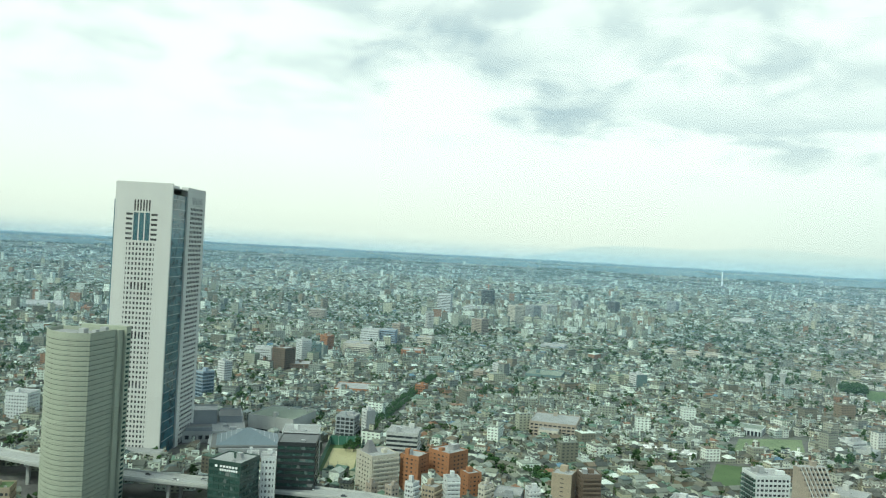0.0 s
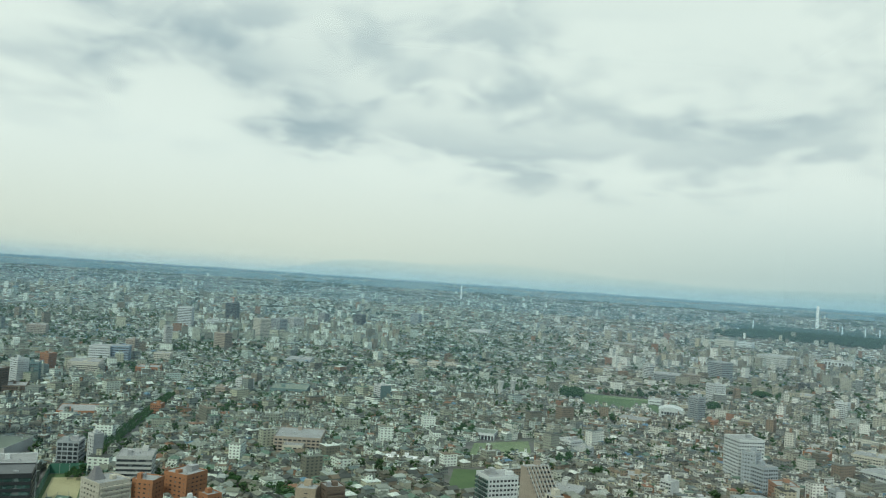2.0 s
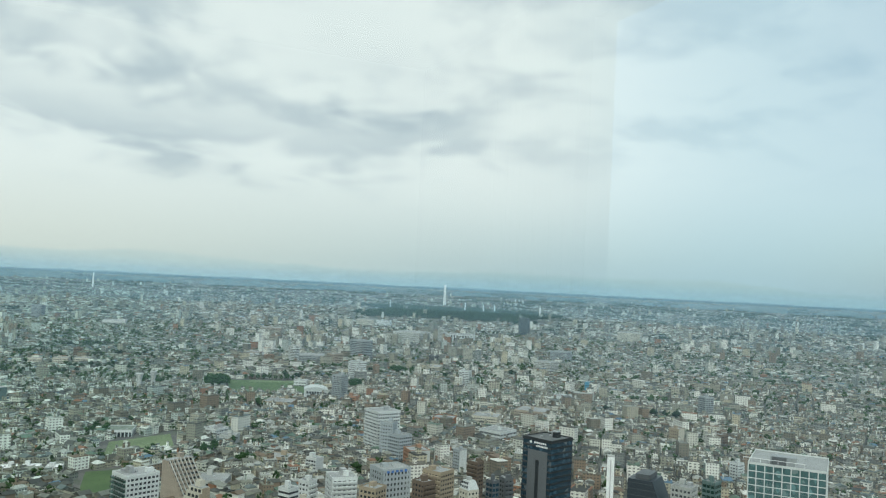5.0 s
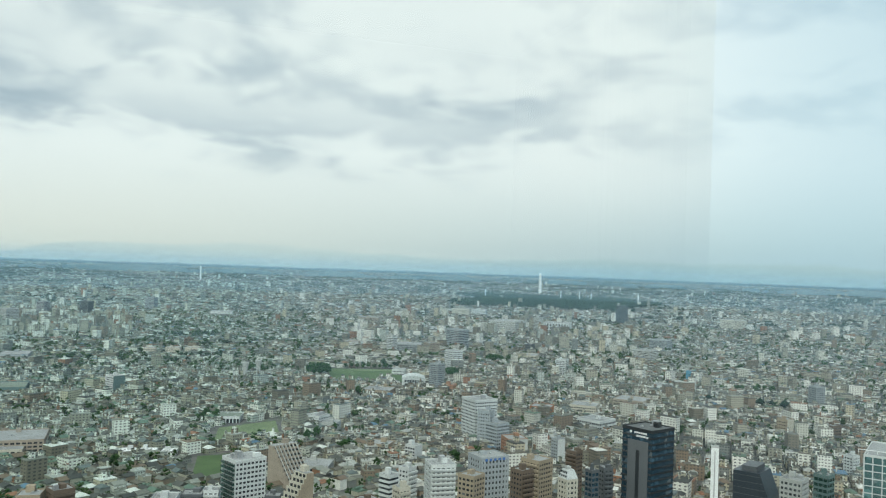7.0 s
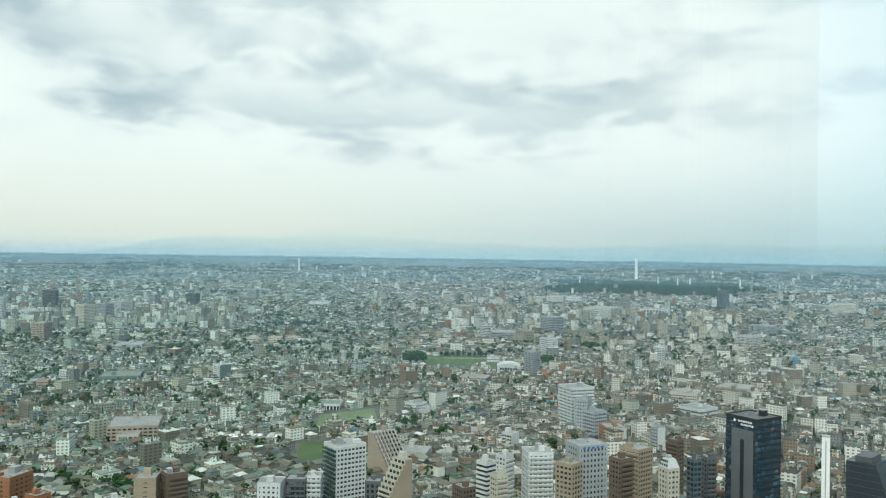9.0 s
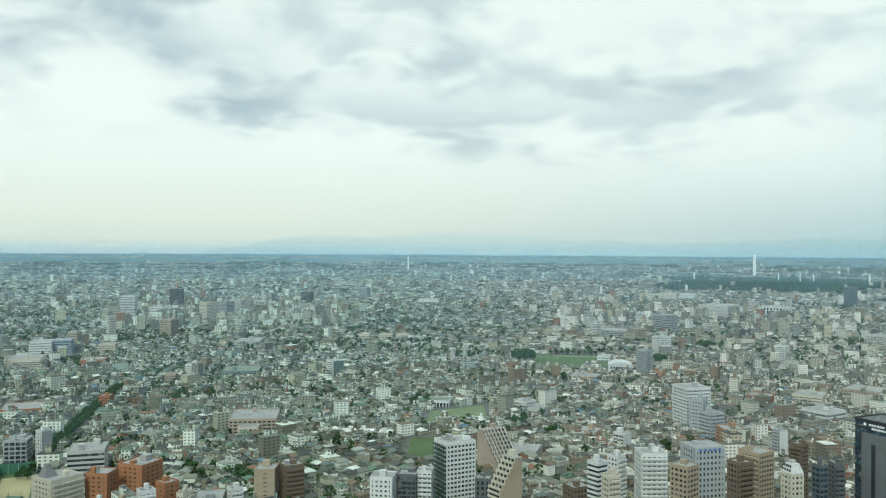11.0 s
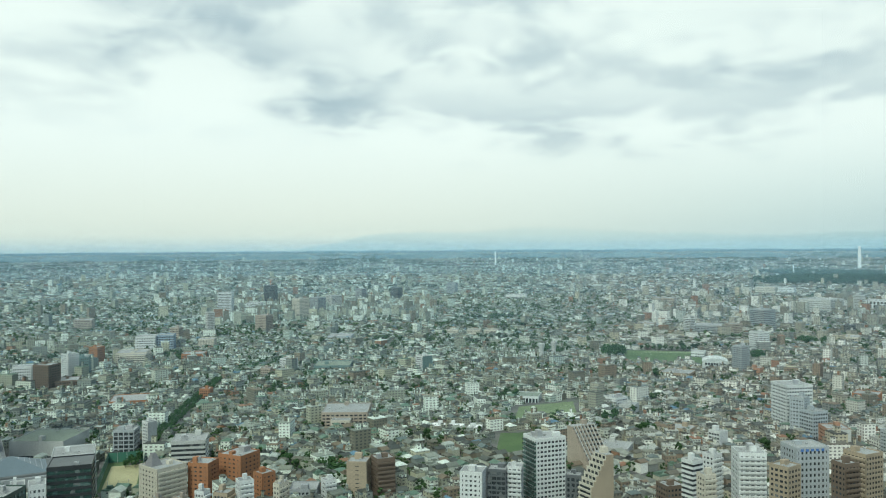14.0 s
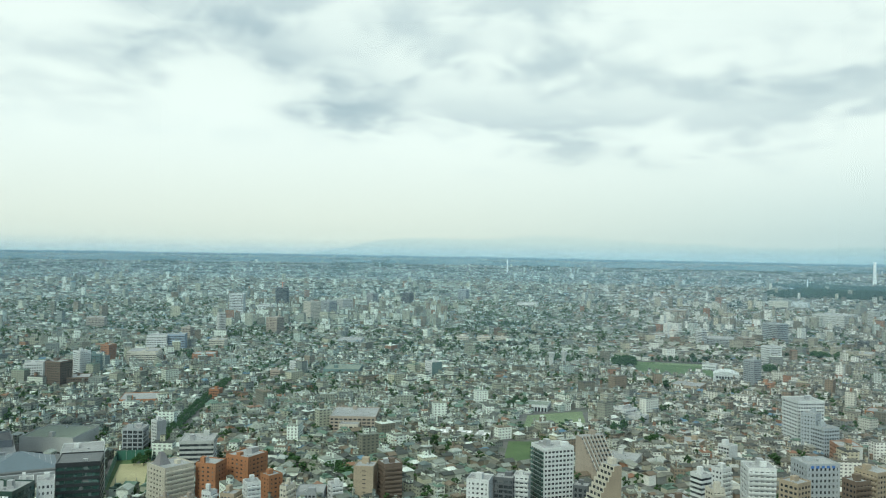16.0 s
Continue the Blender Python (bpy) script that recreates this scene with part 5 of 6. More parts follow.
def water_towers():
    for az, r in ((22.42, 1345), (23.28, 1372)):
        c = polar(az, r)
        t = thing("water_tower", "pale concrete water tower with a flared head", "water tower", c, 0, "pair of water towers")
        KEEP.append((c.x, c.y, 12))
        for name, prof in (("shaft", ((5.0, 0), (3.8, 6), (3.4, 14), (4.2, 18))), ("tank", ((4.3, 18.0), (5.0, 20.5), (5.6, 23.5), (5.7, 25.0), (5.3, 25.4)))):
            bm = bmesh.new()
            rings = [[bm.verts.new((q * math.cos(math.tau * i / 14), q * math.sin(math.tau * i / 14), z)) for i in range(14)] for q, z in prof]
            for a, b in zip(rings, rings[1:]):
                for i in range(14):
                    bm.faces.new((a[i], a[(i + 1) % 14], b[(i + 1) % 14], b[i]))
            bm.faces.new(rings[-1]), bm.faces.new(rings[0][::-1])
            part(name, bm, PALE, t)


def chimney(az, dist, h_true, radius_true, label, bands=False):
    r, z = land(dist)
    s = r / dist
    c = polar(az, r, z - 0.5)
    t = thing("chimney", label, "chimney", c)
    KEEP.append((c.x, c.y, 14))
    for name, z0, z1, r0, r1 in (("shaft", 0, 0.93, 1.0, 0.72), ("collar", 0.93, 1.0, 0.80, 0.78)):
        bm = bmesh.new()
        lo = [bm.verts.new((radius_true * s * r0 * math.cos(math.tau * i / 10), radius_true * s * r0 * math.sin(math.tau * i / 10), h_true * s * z0)) for i in range(10)]
        hi = [bm.verts.new((radius_true * s * r1 * math.cos(math.tau * i / 10), radius_true * s * r1 * math.sin(math.tau * i / 10), h_true * s * z1)) for i in range(10)]
        bm.faces.new(hi), bm.faces.new(lo[::-1])
        for i in range(10):
            bm.faces.new((lo[i], lo[(i + 1) % 10], hi[(i + 1) % 10], hi[i]))
        part(name, bm, SIGNWHITE if not bands or name == "shaft" else REDSTEEL, t)


def slab_stack():
    c = polar(54.9, 560)
    t = thing("boiler_stack", "slim white square stack beside low roofs", "chimney", c, -54.9)
    KEEP.append((c.x, c.y, 9))
    top = 190 - 560 * math.tan(radians(11.3))
    part("shaft", box(-2.4, 0, 0, 2.4, 4.5, top), SIGNWHITE, t)
    part("cap", box(-2.5, -0.1, top + 0.004, 2.5, 4.6, top + 0.8), PALE, t)
    part("ladder", box(-0.3, -0.2, 8, 0.3, -0.004, top - 2), STEEL, t)


def terrace_block(name, label, az, r, turn, levels, w0, step_x, depth, top, wall, ribs, gable=None):
    """A block whose upper storeys step back on one side, with terraces."""
    c = polar(az, r)
    t = thing(name, label, "building", c, turn)
    KEEP.append((c.x, c.y, max(w0, depth) * 0.7 + 3))
    h_ = 3.1
    base = top - levels * h_
    part("base", box(-w0, 0, 0, 0, depth, base), wall, t)
    if gable:
        part("gable_wall", box(-w0 + 0.3, -0.25, 0, 0.1, -0.004, base), gable, t)
        for f in range(int(base / h_)):
            part("balcony", box(-w0 - 1.2, 0.2, f * h_, -w0 - 0.004, depth - 0.2, f * h_ + 1.1), wall, t)
            part("window_band", box(-w0 - 0.06, 0.6, f * h_ + 1.15, -w0 - 0.002, depth - 0.6, f * h_ + 2.7), GLASS, t)
    for i in range(levels):
        x0 = -w0 + step_x * (i + 1)
        z = base + i * h_
        part("storey", box(x0, 0.05, z + 0.004, 0, depth - 0.05, z + h_), wall, t)
        part("terrace_wall", box(x0 - step_x, 0.02, z + 0.006, x0 - step_x + 0.25, depth, z + 1.1), wall, t)
        for q in range(max(3, int(depth / 4))):
            y = 0.8 + q * (depth - 1.2) / max(3, int(depth / 4))
            part("window", box(x0 - 0.08, y, z + 0.5, x0 - 0.004, y + 2.4, z + 2.4), GLASS, t)
        if gable:
            part("gable_wall", box(x0 + 0.3, -0.25, z + 0.004, 0.1, 0.046, z + h_ + 0.003), gable, t)
        for q in range(0 if gable else 3):
            x = x0 + 1.0 + q * max(1.5, (-x0 - 2) / 3)
            if x + 1.4 < -0.2:
                part("window", box(x, -0.06, z + 0.9, x + 1.3, 0.046, z + 2.3), GLASS, t)
    for q in range(ribs):
        y = depth * (q + 0.5) / ribs
        bm = bmesh.new()
        pts = [(-w0, base + 0.3), (-w0 + step_x * levels, top + 0.3), (-w0 + step_x * levels, top + 1.5), (-w0, base + 1.6)]
        lo = [bm.verts.new((x, y - 0.22, z)) for x, z in pts]
        hi = [bm.verts.new((x, y + 0.22, z)) for x, z in pts]
        bm.faces.new(lo), bm.faces.new(hi[::-1])
        for i in range(4):
            bm.faces.new((lo[i], hi[i], hi[(i + 1) % 4], lo[(i + 1) % 4]))
        bmesh.ops.recalc_face_normals(bm, faces=bm.faces)
        part("sloping_rib", bm, PALE, t)
    part("roof", box(-w0 + step_x * levels + 0.1, 0.3, top + 0.006, -0.2, depth - 0.3, top + 0.3), ROOFGREY, t)
    part("stair_head", box(-5, depth * 0.3, top + 0.31, -1, depth * 0.3 + 4, top + 4), wall, t)


_t = named("white apartment tower with a grey pyramid cap")
_deck = next(c for c in _t.children if c.name.startswith("roof"))
_xs, _ys, _z = [v.co.x for v in _deck.data.vertices], [v.co.y for v in _deck.data.vertices], max(v.co.z for v in _deck.data.vertices) + 0.004
_x0, _x1, _y0, _y1 = min(_xs) + 3.0, min(_xs) + 12.5, min(_ys) + 2.0, min(_ys) + 11.0
_bm = bmesh.new()
_lo = [_bm.verts.new(q) for q in ((_x0, _y0, _z), (_x1, _y0, _z), (_x1, _y1, _z), (_x0, _y1, _z))]
_hi = [_bm.verts.new(q) for q in ((_x0 + 3.5, _y0 + 3.2, _z + 8.5), (_x1 - 3.5, _y0 + 3.2, _z + 8.5), (_x1 - 3.5, _y1 - 3.2, _z + 8.5), (_x0 + 3.5, _y1 - 3.2, _z + 8.5))]
_bm.faces.new(_lo[::-1]), _bm.faces.new(_hi)
for _i in range(4):
    _bm.faces.new((_lo[_i], _lo[(_i + 1) % 4], _hi[(_i + 1) % 4], _hi[_i]))
part("pyramid_cap", _bm, plain("grey_slate", (0.20, 0.20, 0.20), vary=0.2), _t, "grey hipped pyramid cap")
pyramid_hall()
arts_complex()
shoulder_block()
tapered_crown()
expressway()
ball_court()
patch("sports_field", "green turf sports field with a worn edge", "field", ((28.0, 1475), (32.5, 1478), (34.0, 1330), (28.5, 1300)), TURF)
patch("sports_field_edge", "dry pale strip along a sports field", "field", ((29.5, 1474), (32.6, 1476), (32.7, 1452), (29.5, 1450)), PITCH, 0.10)
patch("lawn", "small green lawn among houses", "lawn", ((19.5, 813), (21.2, 815), (21.2, 722), (19.1, 725)), TURF)
patch("school_ground", "pale green school playing ground", "playground", ((20.8, 946), (24.6, 985), (24.9, 908), (20.5, 873)), PITCH)
vault_hall()
water_towers()
chimney(42.83, 6665, 167, 13, "tall white incinerator chimney on the far plain")
chimney(19.2, 7670, 128, 8, "slim pale far chimney on the plain")
for _a, _d in ((39.0, 5200), (44.3, 5300), (45.6, 5250), (46.4, 5150), (49.6, 5000)):
    chimney(_a, _d, 62, 4, "thin pale mast among dark woods")
slab_stack()
terrace_block("terraced_flats", "cream terraced flats stepping back with balconies", 27.35, 524, 13, 6, 18, 2.0, 12, 190 - 524 * math.tan(radians(14.35)), CREAM, 0, TAN)
terrace_block("terraced_building", "pale stepped building with sloping concrete ribs", 25.8, 705, 100, 8, 30, 2.9, 24, 190 - 705 * math.tan(radians(12.3)), BEIGE, 7)


# ---- streets and trees that stand singly ----
def lane(name, label, pts, half, mat, verge=0.0):
    bm = bmesh.new()
    q = [polar(a, r) for a, r in pts]
    for a, b in zip(q, q[1:]):
        d = (b - a).normalized()
        nrm = Vector((-d.y, d.x, 0)) * half
        v = [bm.verts.new((p_.x, p_.y, z)) for z in (-0.2, 0.06) for p_ in (a - nrm, b - nrm, b + nrm, a + nrm)]
        bm.faces.new(v[4:])
        for i in range(4):
            bm.faces.new((v[i], v[(i + 1) % 4], v[4 + (i + 1) % 4], v[4 + i]))
        LANES.append((a.x, a.y, b.x, b.y, half + verge))
    bmesh.ops.recalc_face_normals(bm, faces=bm.faces)
    tagged(part(name, bm, mat), label, "road", kind="structure")
    return q


AVENUE = lane("avenue", "straight asphalt avenue lined with trees", ((-5.9, 740), (-2.74, 940), (-0.06, 1190)), 4, ASPHALT, 3.5)
lane("road", "asphalt road running to the horizon", ((36.4, 1450), (36.8, 1634), (38.35, 2014), (39.5, 2500)), 5, ASPHALT)


def tree_kind(seed):
    """Trunk with limbs, and a ragged crown of leaf tufts, 10 m high."""
    rnd = random.Random(seed)
    trunk = bmesh.new()
    rings = []
    for z, r in ((0, 0.42), (1.5, 0.30), (4.0, 0.24), (7.0, 0.12)):
        rings.append([trunk.verts.new((r * math.cos(math.tau * i / 6) + 0.05 * z * 0.3, r * math.sin(math.tau * i / 6), z)) for i in range(6)])
    for a, b in zip(rings, rings[1:]):
        for i in range(6):
            trunk.faces.new((a[i], a[(i + 1) % 6], b[(i + 1) % 6], b[i]))
    for _ in range(5):
        a, z = rnd.uniform(0, math.tau), rnd.uniform(2.5, 5.0)
        tip = Vector((2.4 * math.cos(a), 2.4 * math.sin(a), z + 2.0))
        s_ = Vector((-math.sin(a), math.cos(a), 0)) * 0.11
        v = [trunk.verts.new(q) for q in (Vector((0, 0, z)) - s_, Vector((0, 0, z)) + s_, tip)]
        w_ = trunk.verts.new((0, 0, z + 0.25))
        trunk.faces.new((v[0], v[1], v[2])), trunk.faces.new((v[1], w_, v[2])), trunk.faces.new((w_, v[0], v[2]))
    crown = bmesh.new()
    for _ in range(64):
        u = Vector((rnd.gauss(0, 1), rnd.gauss(0, 1), rnd.gauss(0, 1))).normalized() * rnd.random() ** 0.4
        c = Vector((u.x * 3.3, u.y * 3.3, 6.0 + u.z * 3.6))
        r = rnd.uniform(0.6, 1.15)
        vs = [crown.verts.new(c + Vector(q) * r * rnd.uniform(0.6, 1.4) + Vector((rnd.uniform(-0.2, 0.2), rnd.uniform(-0.2, 0.2), 0))) for q in ((1, 0, 0), (0, 1, 0), (-1, 0, 0), (0, -1, 0), (0, 0, 0.8), (0, 0, -0.8))]
        for f in ((0, 1, 4), (1, 2, 4), (2, 3, 4), (3, 0, 4), (1, 0, 5), (2, 1, 5), (3, 2, 5), (0, 3, 5)):
            crown.faces.new([vs[i] for i in f])
    return share(trunk), share(crown)


TREE_KINDS = [tree_kind(s) for s in (1, 2, 3, 4)]
trnd = random.Random(5)


def tree(x, y, h_, label, group):
    t = thing("tree", label, "tree", (x, y, 0), trnd.uniform(0, 360), group)
    s_ = h_ / 10
    t.scale = (s_ * trnd.uniform(0.9, 1.25), s_ * trnd.uniform(0.9, 1.25), s_)
    tm, cm = trnd.choice(TREE_KINDS)
    put("trunk", tm, BARK, t)
    put("crown", cm, LIGHTENED_LEAVES, t)
    KEEP.append((x, y, 3.2 * s_))


for a, b in zip(AVENUE, AVENUE[1:]):
    d_ = (b - a).normalized()
    side = Vector((-d_.y, d_.x, 0))
    for i in range(int((b - a).length / 11)):
        for s_ in (-1, 1):
            q = a + d_ * (i * 11 + trnd.uniform(0, 4)) + side * s_ * (3.6 + trnd.uniform(-0.8, 0.8))
            tree(q.x, q.y, trnd.uniform(6.5, 9.5), "leafy dark green street tree along an avenue", "avenue trees")


def grove(az, r, spread, count, h0, h1, label="dark green leafy tree in a clump"):
    c = polar(az, r)
    for _ in range(count):
        tree(c.x + trnd.gauss(0, spread), c.y + trnd.gauss(0, spread), trnd.uniform(h0, h1), label, "trees in clumps")


for _az, _r, _sp, _n, _h0, _h1 in ((27.5, 1385, 8, 16, 16, 24), (28.8, 1210, 14, 14, 8, 11), (30.1, 1212, 12, 8, 7, 10), (36.75, 1392, 6, 8, 14, 20), (39.6, 1668, 18, 18, 11, 17), (41.0, 1660, 16, 14, 11, 17),
                                  (23.8, 1410, 8, 8, 10, 15), (22.85, 1420, 7, 8, 12, 18), (26.6, 885, 8, 7, 8, 12), (7.84, 684, 9, 9, 9, 14), (4.8, 712, 11, 12, 8, 12), (-26.6, 1523, 18, 8, 12, 18), (-27.2, 1353, 18, 7, 12, 18)):
    grove(_az, _r, _sp, _n, _h0, _h1)
for _az, _r, _sp, _n, _h0, _h1 in ((-15.1, 1803, 20, 8, 12, 18), (-15.0, 1511, 16, 7, 10, 16), (-13.8, 1000, 10, 8, 8, 13), (20.3, 992, 5, 4, 10, 14), (16.3, 1202, 9, 7, 8, 12), (12.2, 1024, 16, 12, 6, 10), (29.3, 839, 7, 6, 8, 11),
                                  (-6.45, 640, 7, 7, 6, 9), (-2.4, 807, 5, 5, 8, 11), (2.5, 1290, 14, 10, 8, 12), (48.6, 1075, 12, 8, 8, 12)):
    grove(_az, _r, _sp, _n, _h0, _h1)
for i in range(9):
    q = polar(29.3 + i * 0.40, 1484)
    tree(q.x, q.y, 9.5 + 3 * (i % 3 == 1), "row tree beside a sports field", "field trees")


# ---- cars on the motorway, a crane on the far dark tower ----
def car(at, turn, mat, label):
    t = thing("car", label, "car", at, turn, "cars on the motorway")
    body = bmesh.new()
    add_box(body, -2.2, -0.85, 0.35, 2.2, 0.85, 0.95)
    bmesh.ops.bevel(body, geom=body.edges[:], offset=0.12, segments=1, affect="EDGES")
    part("body", body, mat, t)
    cabin = bmesh.new()
    lo = [cabin.verts.new(q) for q in ((-1.7, -0.78, 0.955), (1.1, -0.78, 0.955), (1.1, 0.78, 0.955), (-1.7, 0.78, 0.955))]
    hi = [cabin.verts.new(q) for q in ((-1.2, -0.65, 1.45), (0.5, -0.65, 1.45), (0.5, 0.65, 1.45), (-1.2, 0.65, 1.45))]
    cabin.faces.new(hi)
    for i in range(4):
        cabin.faces.new((lo[i], lo[(i + 1) % 4], hi[(i + 1) % 4], hi[i]))
    part("cabin", cabin, GLASS, t)
    for x in (-1.35, 1.35):
        for y in (-0.9, 0.9):
            bm = bmesh.new()
            bmesh.ops.create_cone(bm, cap_ends=True, segments=10, radius1=0.34, radius2=0.34, depth=0.22)
            bmesh.ops.rotate(bm, verts=bm.verts, matrix=Matrix.Rotation(radians(90), 3, "X"))
            bmesh.ops.translate(bm, verts=bm.verts, vec=(x, y, 0.34))
            part("wheel", bm, BLACK, t)


_road = [polar(a, r) for a, r in ((-24.9, 642), (-20.4, 606), (-15.3, 580), (-10.4, 565), (-4.8, 548))]
for _i, (_seg, _f, _off, _mat, _lab) in enumerate(((0, 0.3, -4, SIGNWHITE, "white car on the elevated motorway"), (1, 0.2, 3, DARKGREY, "dark grey car on the elevated motorway"), (1, 0.6, -3.5, SIGNWHITE, "white car on the elevated motorway"),
                                                   (1, 0.9, 4, BLUEGREY, "silver-blue car on the elevated motorway"), (2, 0.45, -3.5, SIGNWHITE, "white car on the elevated motorway"), (3, 0.35, 3, SIGNWHITE, "white car on the elevated motorway"), (3, 0.8, -4, BLACK, "black car on the elevated motorway"))):
    _a, _b = _road[_seg], _road[_seg + 1]
    _d = (_b - _a).normalized()
    _q = _a.lerp(_b, _f) + Vector((-_d.y, _d.x, 0)) * _off
    car((_q.x, _q.y, 19.0), math.degrees(math.atan2(_d.y, _d.x)), _mat, _lab)

_t = named("dark tower of the mid distance")
_z = max(v.co.z for c in _t.children for v in c.data.vertices if c.name.startswith("roof"))
part("crane_mast", box(-16, 8, _z + 0.01, -14.5, 9.5, _z + 16), REDSTEEL, _t, "red and white crane mast")
part("crane_jib", box(-24, 8.3, _z + 16.01, -8, 9.2, _z + 17), REDSTEEL, _t, "red crane jib")

# ---- the house fabric ----
def mesh_from(name, verts, faces, mats, which, uvs=None):
    """One joined mesh from arrays of quads."""
    me = bpy.data.meshes.new(name)
    nv, nf = len(verts), len(faces)
    me.vertices.add(nv)
    me.vertices.foreach_set("co", verts.astype(np.float32).ravel())
    me.loops.add(nf * 4)
    me.loops.foreach_set("vertex_index", faces.astype(np.int32).ravel())
    me.polygons.add(nf)
    me.polygons.foreach_set("loop_start", np.arange(0, nf * 4, 4, dtype=np.int32))
    me.polygons.foreach_set("material_index", which.astype(np.int32))
    if uvs is not None:
        layer = me.uv_layers.new(name="UVMap")
        layer.data.foreach_set("uv", uvs.astype(np.float32).ravel())
    for m in mats:
        me.materials.append(m)
    me.update(calc_edges=True)
    me.validate()
    me.shade_flat()
    return me


BOX_WALLS = np.array([[0, 1, 5, 4], [1, 2, 6, 5], [2, 3, 7, 6], [3, 0, 4, 7]])


def fabric(name, x, y, z, w, d, h, ang, kind, label, scale=1.0):
    """Many houses in one mesh: walls and, as islands of their own, flat roofs with an upstand (0), gables (1) or hips (2)."""
    n = len(x)
    c, s = np.cos(ang), np.sin(ang)
    sx = np.array([-0.5, 0.5, 0.5, -0.5])
    sy = np.array([-0.5, -0.5, 0.5, 0.5])

    def world_xy(lx, ly):
        return x[:, None] + lx * c[:, None] - ly * s[:, None], y[:, None] + lx * s[:, None] + ly * c[:, None]

    lx, ly = w[:, None] * sx, d[:, None] * sy
    wx, wy = world_xy(lx, ly)
    wall = np.zeros((n, 8, 3))
    wall[:, :4, 0], wall[:, 4:, 0], wall[:, :4, 1], wall[:, 4:, 1] = wx, wx, wy, wy
    wall[:, :4, 2], wall[:, 4:, 2] = (z - 3 * scale)[:, None], (z + h)[:, None]
    wf = (np.arange(n)[:, None, None] * 8 + BOX_WALLS[None]).reshape(-1, 4)
    hh = (h / scale)[:, None]
    u = np.zeros((n, 4, 4, 2))
    for i, side in enumerate((w, d, w, d)):
        u[:, i, 1, 0] = u[:, i, 2, 0] = side / scale
        u[:, i, 0, 1] = u[:, i, 1, 1] = -3
        u[:, i, 2, 1] = u[:, i, 3, 1] = hh[:, 0]
    # roofs
    over = np.where(kind == 0, 0.15, 0.45)[:, None] * scale
    rise = np.where(kind == 0, 0.5 * scale, np.minimum(w, d) * 0.27)
    inset = np.where(kind == 2, 0.28, np.where(kind == 1, 0.5, 0.5))[:, None]
    rx, ry = (w[:, None] + 2 * over) * sx, (d[:, None] + 2 * over) * sy
    tx, ty = rx.copy(), ry.copy()
    pitched = (kind > 0)[:, None]
    tx = np.where(pitched, rx * 2 * inset, rx * 0.97)
    ty = np.where(pitched, ry * 0.02, ry * 0.97)
    roof = np.zeros((n, 8, 3))
    bx, by = world_xy(rx, ry)
    qx, qy = world_xy(tx, ty)
    roof[:, :4, 0], roof[:, :4, 1], roof[:, 4:, 0], roof[:, 4:, 1] = bx, by, qx, qy
    roof[:, :4, 2], roof[:, 4:, 2] = (z + h - 0.02 * scale)[:, None], (z + h + rise)[:, None]
    top = np.concatenate([BOX_WALLS, [[4, 5, 6, 7]]])
    rf = (n * 8 + np.arange(n)[:, None, None] * 8 + top[None]).reshape(-1, 4)
    verts = np.concatenate([wall.reshape(-1, 3), roof.reshape(-1, 3)])
    faces = np.concatenate([wf, rf])
    which = np.concatenate([np.zeros(len(wf)), np.ones(len(rf))])
    uvs = np.concatenate([u.reshape(-1, 2), np.zeros((len(rf) * 4, 2))])
    me = mesh_from(name, verts, faces, [HOUSE_WALLS, HOUSE_ROOFS], which, uvs)
    return tagged(new(name, me), label, "houses", kind="stuff")


rng = np.random.default_rng(7)


def clear_of(px, py, extra=0.0):
    ok = np.ones(len(px), bool)
    for kx, ky, kr in KEEP:
        ok &= (px - kx) ** 2 + (py - ky) ** 2 > (kr + extra) ** 2
    for ax, ay, bx, by, half in LANES:
        ux, uy = bx - ax, by - ay
        t = np.clip(((px - ax) * ux + (py - ay) * uy) / (ux * ux + uy * uy), 0, 1)
        ok &= (px - ax - t * ux) ** 2 + (py - ay - t * uy) ** 2 > (half + extra + 4) ** 2
    return ok


def plots():
    """House plots: districts of lanes at differing angles, two rows of plots between lanes."""
    seeds = []
    for gx in range(-9, 15):
        for gy in range(0, 15):
            seeds.append((gx * 230 + rng.uniform(-80, 80), gy * 230 + rng.uniform(-80, 80)))
    seeds = np.array(seeds)
    out = []
    for i, (sx_, sy_) in enumerate(seeds):
        ang = rng.uniform(-0.5, 0.9)
        cols = np.cumsum(np.where(np.arange(56) % 7 == 6, 15.5, rng.uniform(9.0, 12.5, 56)))
        rows_ = np.cumsum(np.where(np.arange(56) % 2 == 1, 15.0, 10.8))
        gx, gy = np.meshgrid(cols - cols.mean(), rows_ - rows_.mean())
        gx = gx.ravel() + rng.normal(0, 0.6, gx.size)
        gy = gy.ravel() + rng.normal(0, 0.6, gy.size)
        px = sx_ + gx * np.cos(ang) - gy * np.sin(ang)
        py = sy_ + gx * np.sin(ang) + gy * np.cos(ang)
        near = (np.abs(px - sx_) < 320) & (np.abs(py - sy_) < 320)
        px, py = px[near], py[near]
        d2 = (px[:, None] - seeds[:, 0]) ** 2 + (py[:, None] - seeds[:, 1]) ** 2
        mine = d2.argmin(1) == i
        px, py = px[mine], py[mine]
        out.append(np.stack([px, py, np.full(len(px), ang)], 1))
    p = np.concatenate(out)
    r, az = np.hypot(p[:, 0], p[:, 1]), np.degrees(np.arctan2(p[:, 0], p[:, 1]))
    p = p[(r > 430) & (r < FLAT) & (az > -36) & (az < 76)]
    return p[clear_of(p[:, 0], p[:, 1])]


